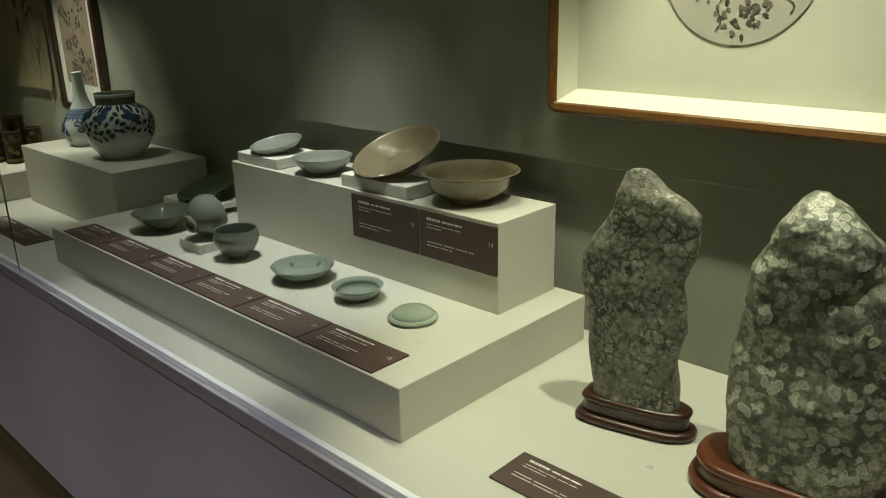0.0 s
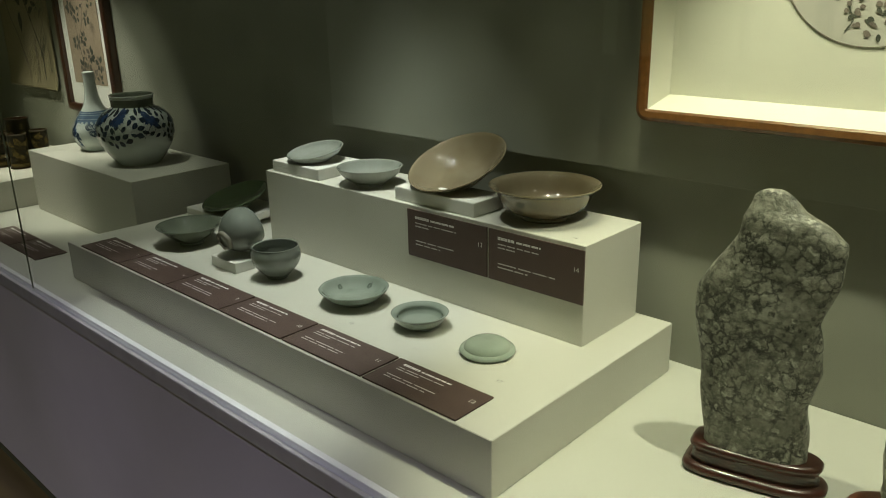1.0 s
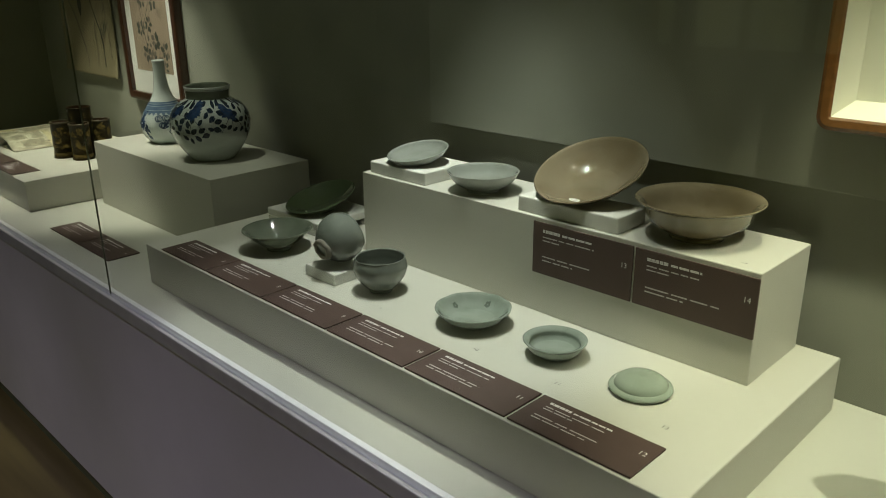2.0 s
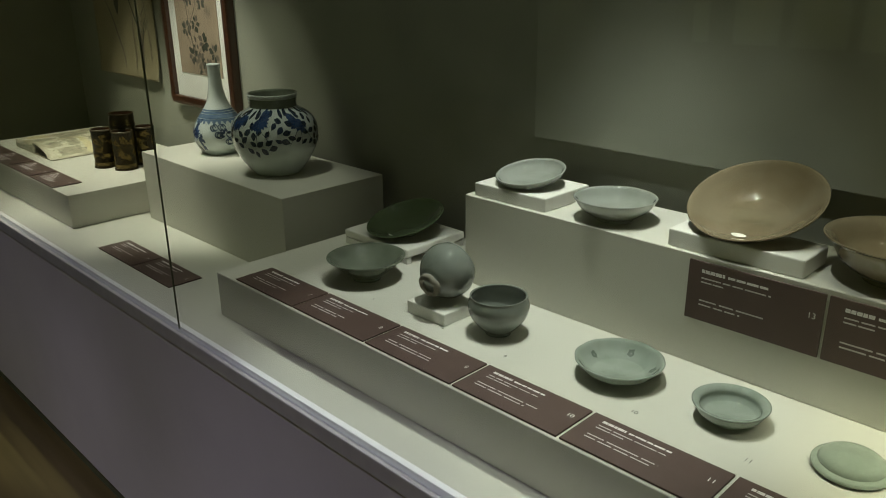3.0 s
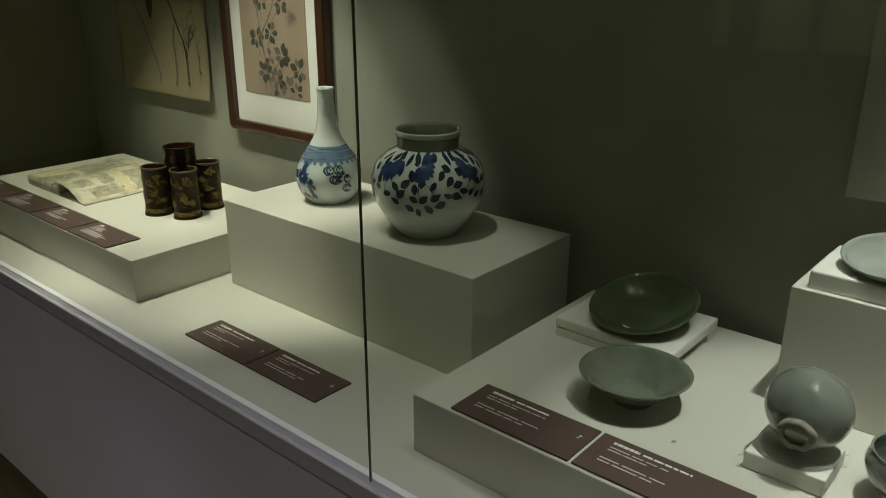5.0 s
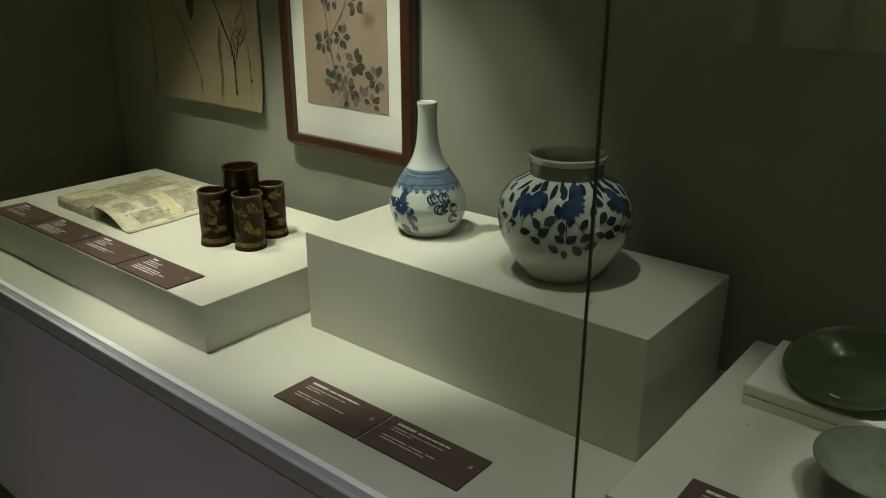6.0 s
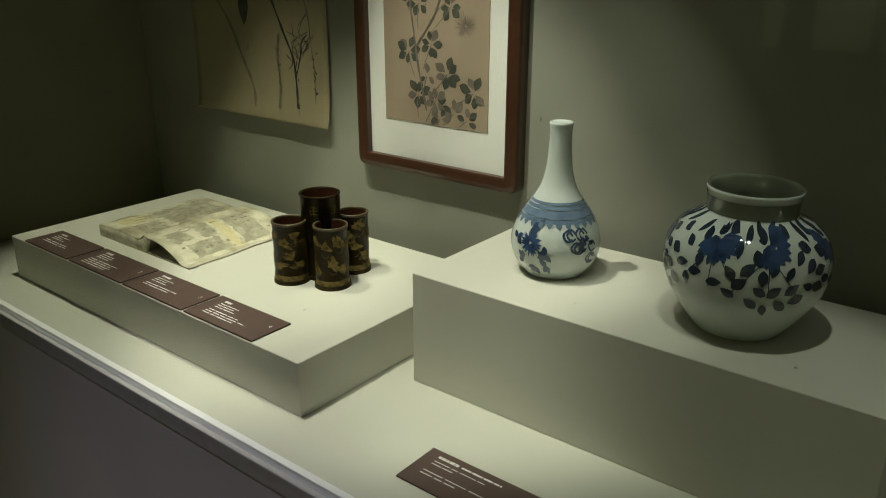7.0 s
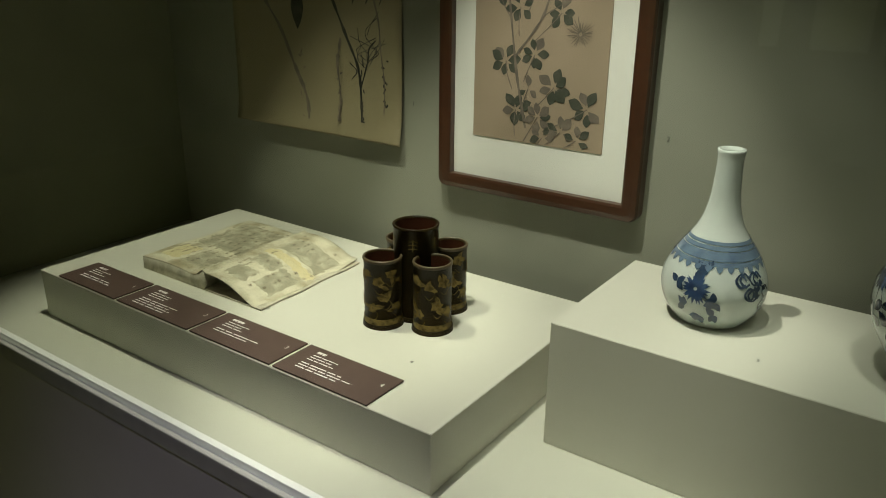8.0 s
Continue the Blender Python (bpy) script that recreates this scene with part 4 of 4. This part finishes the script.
for cx, cz, n, size, washed in ROSETTES:
    turn0 = rng.uniform(0, 6.28)
    for k in range(n):
        ang = turn0 + 2 * math.pi * k / n + rng.uniform(-0.3, 0.3)
        L = size * rng.uniform(0.8, 1.1)
        d = rng.uniform(0.003, 0.007)
        x, z = cx + d * math.cos(ang), cz + d * math.sin(ang)
        ex, ez = x + L * math.cos(ang), z + L * math.sin(ang)
        if not (-0.119 < ex < 0.115 and ez > 0.104 and z > 0.104):
            continue
        paint_leaf(pale if rng.random() < washed else leaves, flat, (x, z), ang, L, L * rng.uniform(0.58, 0.72), rng, 0.05, 1.15, rng.uniform(-0.2, 0.2))
    paint_line(stems, flat, [(cx, cz), (cx * 0.75 - 0.012, cz - 0.022), (cx * 0.4 - 0.024, cz - 0.045)], 0.0016, rng)
for k in range(24):
    a = 2 * math.pi * k / 24 + rng.uniform(-0.1, 0.1)
    L = rng.uniform(0.014, 0.026)
    paint_line(pale, flat, [(0.070 + 0.003 * math.cos(a), 0.282 + 0.003 * math.sin(a)), (0.070 + L * math.cos(a), 0.284 + L * math.sin(a))], 0.0011, rng)
part("painted_stems", stems, SUMI_PALE, pic, "grey ink stems")
part("painted_leaves", leaves, SUMI_GREEN, pic, "dark ink leaves")
part("painted_blossoms", pale, SUMI_PALE, pic, "pale ink blossoms")

# unframed hanging sheet with an ink painting
sheet = thing("hanging_scroll", pose(-3.333, WALL_Y, 0.936), "yellowed hanging paper sheet with an ink plant painting", "scroll")
bm = bmesh.new()
cols = []
for i in range(25):
    u = -0.226 + 0.452 * i / 24
    cols.append([])
    for z, y in ((0.0, -0.016), (0.004, -0.0165), (0.02, -0.0135), (0.05, -0.0095), (0.12, -0.0070), (0.35, -0.0060), (0.7, -0.0055), (1.0, -0.0055)):
        cols[-1].append((bm.verts.new((u, y + 0.0007 * math.sin(u * 30), z)), bm.verts.new((u, y + 0.0012 + 0.0007 * math.sin(u * 30), z))))
for a, b in zip(cols, cols[1:]):
    for j in range(7):
        bm.faces.new((a[j][0], b[j][0], b[j + 1][0], a[j + 1][0]))
        bm.faces.new((a[j][1], a[j + 1][1], b[j + 1][1], b[j][1]))
    bm.faces.new((a[0][0], a[0][1], b[0][1], b[0][0]))
    bm.faces.new((a[7][0], b[7][0], b[7][1], a[7][1]))
for c in (cols[0], cols[-1]):
    for j in range(7):
        bm.faces.new((c[j][0], c[j + 1][0], c[j + 1][1], c[j][1]))
part("paper", bm, SCROLLPAPER, sheet, "yellowed paper sheet", True)
sheet_at = lambda u, v: (u, float(np.interp(v, (0.0, 0.02, 0.05, 0.12, 0.35, 0.7), (-0.016, -0.0135, -0.0095, -0.0070, -0.0060, -0.0055))) - 0.0010 - LIFT[0], v)
rng = random.Random(31)
ink, wash = bmesh.new(), bmesh.new()
paint_line(ink, sheet_at, [(0.130, 0.035), (0.128, 0.085), (0.120, 0.14), (0.095, 0.19), (0.060, 0.26), (0.030, 0.32), (0.0, 0.42)], 0.0062, rng, 0.35)
paint_line(ink, sheet_at, [(0.128, 0.10), (0.145, 0.15), (0.150, 0.175), (0.165, 0.19)], 0.003, rng)
paint_line(ink, sheet_at, [(0.105, 0.115), (0.118, 0.13), (0.10, 0.145)], 0.002, rng)
paint_line(wash, sheet_at, [(-0.010, 0.025), (-0.018, 0.07), (-0.050, 0.13), (-0.085, 0.20), (-0.135, 0.27), (-0.16, 0.36)], 0.0075, rng, 0.5)
paint_line(wash, sheet_at, [(0.070, 0.028), (0.075, 0.08), (0.068, 0.14), (0.078, 0.19)], 0.0045, rng, 0.6)
paint_line(wash, sheet_at, [(0.185, 0.05), (0.186, 0.11), (0.178, 0.17), (0.172, 0.23), (0.15, 0.30)], 0.0035, rng, 0.6)
for x0, n, bmx in ((0.072, 24, wash), (0.130, 16, ink), (0.186, 14, ink), (-0.03, 14, wash)):
    for k in range(n):
        z = 0.03 + 0.13 * rng.random()
        paint_leaf(bmx, sheet_at, (x0 + rng.uniform(-0.005, 0.005), z), rng.uniform(0, 6.28), rng.uniform(0.004, 0.011), 0.0035, rng, 0.3)
for k in range(12):
    z = 0.13 + 0.09 * rng.random()
    paint_line(ink, sheet_at, [(0.145, z - 0.02), (0.145 + rng.uniform(-0.03, 0.03), z), (0.145 + rng.uniform(-0.045, 0.045), z + 0.025)], 0.0013, rng)
for x, z, a, L in ((-0.030, 0.275, -1.8, 0.075), (-0.010, 0.300, 2.5, 0.05), (0.040, 0.30, 0.7, 0.055), (0.055, 0.275, 0.2, 0.05), (-0.01, 0.33, 2.9, 0.05), (0.02, 0.345, 1.2, 0.06), (0.07, 0.33, 0.4, 0.05), (0.09, 0.31, -0.4, 0.045),
                   (0.02, 0.42, 2.4, 0.06), (0.05, 0.4, 0.5, 0.06)):
    paint_leaf(ink, sheet_at, (x, z), a, L, L * 0.48, rng, 0.08, 0.8, 0.15)
for k in range(8):
    x = 0.11 + 0.011 * k
    paint_line(ink, sheet_at, [(x, 0.255 + 0.02 * (k % 3)), (x + 0.012, 0.28), (x + 0.004, 0.31 + 0.015 * (k % 2))], 0.0024, rng, 0.5)
part("painted_ink", ink, SUMI, sheet, "dark ink branch and leaves")
part("painted_wash", wash, SUMI_PALE, sheet, "pale ink stalks")

# deep box frame with a round fan painting
fan = thing("framed_fan_painting", pose(-0.438, WALL_Y - 0.022, 1.070), "deep chestnut box frame with a round fan painting on cream", "picture")
part("frame", rounded_frame(-0.310, 0.310, 0.0, 0.50, 0.020, 0.046, 0.020), WOOD_FRAME2, fan, "chestnut wooden frame")
bm = bmesh.new()
o = [bm.verts.new(v) for v in ((-0.290, -0.040, 0.020), (0.290, -0.040, 0.020), (0.290, -0.040, 0.480), (-0.290, -0.040, 0.480))]
i4 = [bm.verts.new(v) for v in ((-0.272, -0.006, 0.040), (0.272, -0.006, 0.040), (0.272, -0.006, 0.460), (-0.272, -0.006, 0.460))]
for k in range(4):
    bm.faces.new((o[k], o[(k + 1) % 4], i4[(k + 1) % 4], i4[k]))
part("bevelled_lining", bm, LINING, fan, "sloping cream lining")
part("backing", box(-0.272, 0.272, -0.0058, -0.001, 0.040, 0.460), LINING, fan, "cream backing")
bm = bmesh.new()
bmesh.ops.create_cone(bm, cap_ends=True, segments=96, radius1=0.1195, radius2=0.1192, depth=0.0012, matrix=Matrix.Translation((0, -0.0066, 0.240)) @ Matrix.Rotation(radians(90), 4, "X"))
part("fan", bm, FANPAPER, fan, "round grey-white fan sheet")
bm = bmesh.new()
last = None
for k in range(97):
    t = 2 * math.pi * k / 96
    row = [bm.verts.new((r * math.cos(t), -0.0078, 0.240 + r * math.sin(t))) for r in (0.1184, 0.1193)]
    if last:
        bm.faces.new((last[0], last[1], row[1], row[0]))
    last = row
part("fan_edge", bm, SUMI_PALE, fan, "thin dark edging")
fan_at = lambda u, v: (u, -0.0076 - LIFT[0], v)
rng = random.Random(41)
ink, wash = bmesh.new(), bmesh.new()
for cx, cz, n, s in ((0.005, 0.150, 16, 0.026), (-0.015, 0.165, 12, 0.022), (0.030, 0.172, 14, 0.024), (0.012, 0.190, 18, 0.03), (-0.055, 0.190, 5, 0.012), (-0.04, 0.215, 14, 0.02), (0.07, 0.21, 8, 0.02), (-0.02, 0.23, 14, 0.03)):
    for k in range(n):
        a, d = rng.uniform(0, 6.28), s * math.sqrt(rng.random())
        x, z = cx + d * math.cos(a), cz + d * math.sin(a)
        if math.hypot(x, z - 0.240) < 0.105:
            paint_leaf(ink if rng.random() < 0.35 else wash, fan_at, (x, z), rng.uniform(0, 6.28), rng.uniform(0.006, 0.013), 0.006, rng, 0.15)
paint_line(ink, fan_at, [(-0.030, 0.140), (-0.022, 0.155), (-0.028, 0.175), (-0.015, 0.20)], 0.0022, rng, 0.5)
paint_line(ink, fan_at, [(0.045, 0.215), (0.062, 0.205), (0.068, 0.19), (0.082, 0.178), (0.078, 0.165)], 0.0024, rng, 0.5)
part("fan_leaves", wash, SUMI_PALE, fan, "grey ink flowers")
part("fan_branch", ink, SUMI_GREEN, fan, "dark ink branch")


# ---- viewing stones ----
def viewing_stone(name, m, outline, depth, mat, label, seed, rough):
    """A standing slab of stone: outline rows of (height, left, right)."""
    ol = np.array(outline)
    bm = bmesh.new()
    rings, n, rows = [], 64, 70
    z0, z1 = ol[0, 0], ol[-1, 0]
    off = Vector((seed * 3.1, seed * 1.7, 0))
    for j in range(rows + 1):
        t = j / rows
        z = z0 + (z1 - z0) * (1 - (1 - t) ** 1.25)
        l, r = np.interp(z, ol[:, 0], ol[:, 1]), np.interp(z, ol[:, 0], ol[:, 2])
        c, hw = (l + r) / 2, (r - l) / 2
        d = depth * min(1, (hw / 0.05)) * (1 - 0.35 * t)
        ring = []
        for i in range(n):
            a = 2 * math.pi * i / n
            ca, sa = math.cos(a), math.sin(a)
            p = Vector((c + hw * math.copysign(abs(ca) ** 0.8, ca), d * math.copysign(abs(sa) ** 0.75, sa), z))
            k = noise.fractal(p * 14 + off, 1.0, 2.0, 4) * rough + noise.noise(p * 60 + off) * rough * 0.12
            p += Vector((ca, sa, 0.2)) * k
            ring.append(bm.verts.new(p))
        rings.append(ring)
    for a, b in zip(rings, rings[1:]):
        for i in range(n):
            bm.faces.new((a[i], a[(i + 1) % n], b[(i + 1) % n], b[i]))
    bm.faces.new(rings[-1])
    bm.faces.new(rings[0][::-1])
    ob = finish(name, bm, mat, smooth=True)
    ob.matrix_world = m
    return tagged(ob, label, "viewing stone", "viewing stones")


def stand_ring(hl, hd, k, lobes, n=72):
    pts = []
    for i in range(n):
        a = 2 * math.pi * i / n
        ca, sa = math.cos(a), math.sin(a)
        w = 1 + lobes * math.cos(3 * a + k) + 0.5 * lobes * math.cos(5 * a - k)
        pts.append((hl * w * math.copysign(abs(ca) ** 0.7, ca), hd * w * math.copysign(abs(sa) ** 0.7, sa)))
    return pts


def stone_stand(m, hl, hd, steps, mat, label, k, lobes):
    """Carved stand: rings of (inset, height)."""
    ob = thing("stone_stand", m, label, "stand", "stone stands")
    groups = (("plinth_foot", steps[:5]), ("moulding", steps[4:]))
    for name, rows in groups:
        bm = bmesh.new()
        rings = []
        for inset, z in rows:
            rings.append([bm.verts.new((x, y, z)) for x, y in stand_ring(hl - inset, hd - inset, k, lobes)])
        for a, b in zip(rings, rings[1:]):
            for i in range(len(a)):
                bm.faces.new((a[i], a[(i + 1) % len(a)], b[(i + 1) % len(a)], b[i]))
        bm.faces.new(rings[-1])
        bm.faces.new(rings[0][::-1])
        part(name, bm, mat, ob, smooth=True)
    return ob


STEPS = [(0.005, 0.0), (0.001, 0.003), (0.0, 0.008), (0.003, 0.013), (0.010, 0.015), (0.012, 0.020), (0.012, 0.031), (0.009, 0.035), (0.008, 0.039), (0.011, 0.043), (0.016, 0.044)]
M1 = pose(-0.446, 0.974, DECK_Z, 0, 0, 12)
stone_stand(M1, 0.090, 0.042, STEPS, WOOD_STAND, "dark glossy carved wooden stand under a viewing stone", 0.6, 0.035)
viewing_stone("viewing_stone", M1 @ pose(0, 0, 0.030), [(0.0, -0.062, 0.064), (0.04, -0.066, 0.062), (0.09, -0.074, 0.058), (0.14, -0.080, 0.070), (0.17, -0.086, 0.066), (0.20, -0.088, 0.060), (0.228, -0.090, 0.068),
              (0.256, -0.074, 0.074), (0.29, -0.054, 0.076), (0.304, -0.048, 0.074), (0.325, -0.042, 0.052), (0.338, -0.037, 0.028), (0.350, -0.033, 0.016), (0.358, -0.027, 0.008), (0.361, -0.019, 0.000)],
              0.030, STONE_A, "tall grey stone with crackled pale patches, on a wooden stand", 1.0, 0.005)
M2 = pose(-0.193, 0.950, DECK_Z, 0, 0, 8)
stone_stand(M2, 0.132, 0.078, STEPS, WOOD_STAND2, "reddish carved wooden stand under a viewing stone", 2.0, 0.07)
viewing_stone("viewing_stone", M2 @ pose(0, 0, 0.030), [(0.0, -0.082, 0.075), (0.03, -0.092, 0.090), (0.088, -0.100, 0.108), (0.163, -0.098, 0.120), (0.200, -0.092, 0.116), (0.228, -0.088, 0.092), (0.277, -0.078, 0.066),
              (0.311, -0.070, 0.058), (0.335, -0.060, 0.036), (0.352, -0.047, 0.013), (0.366, -0.035, -0.006), (0.372, -0.029, -0.014)], 0.055, STONE_B, "grey-green stone with pale rosette markings, on a wooden stand", 2.3, 0.010)
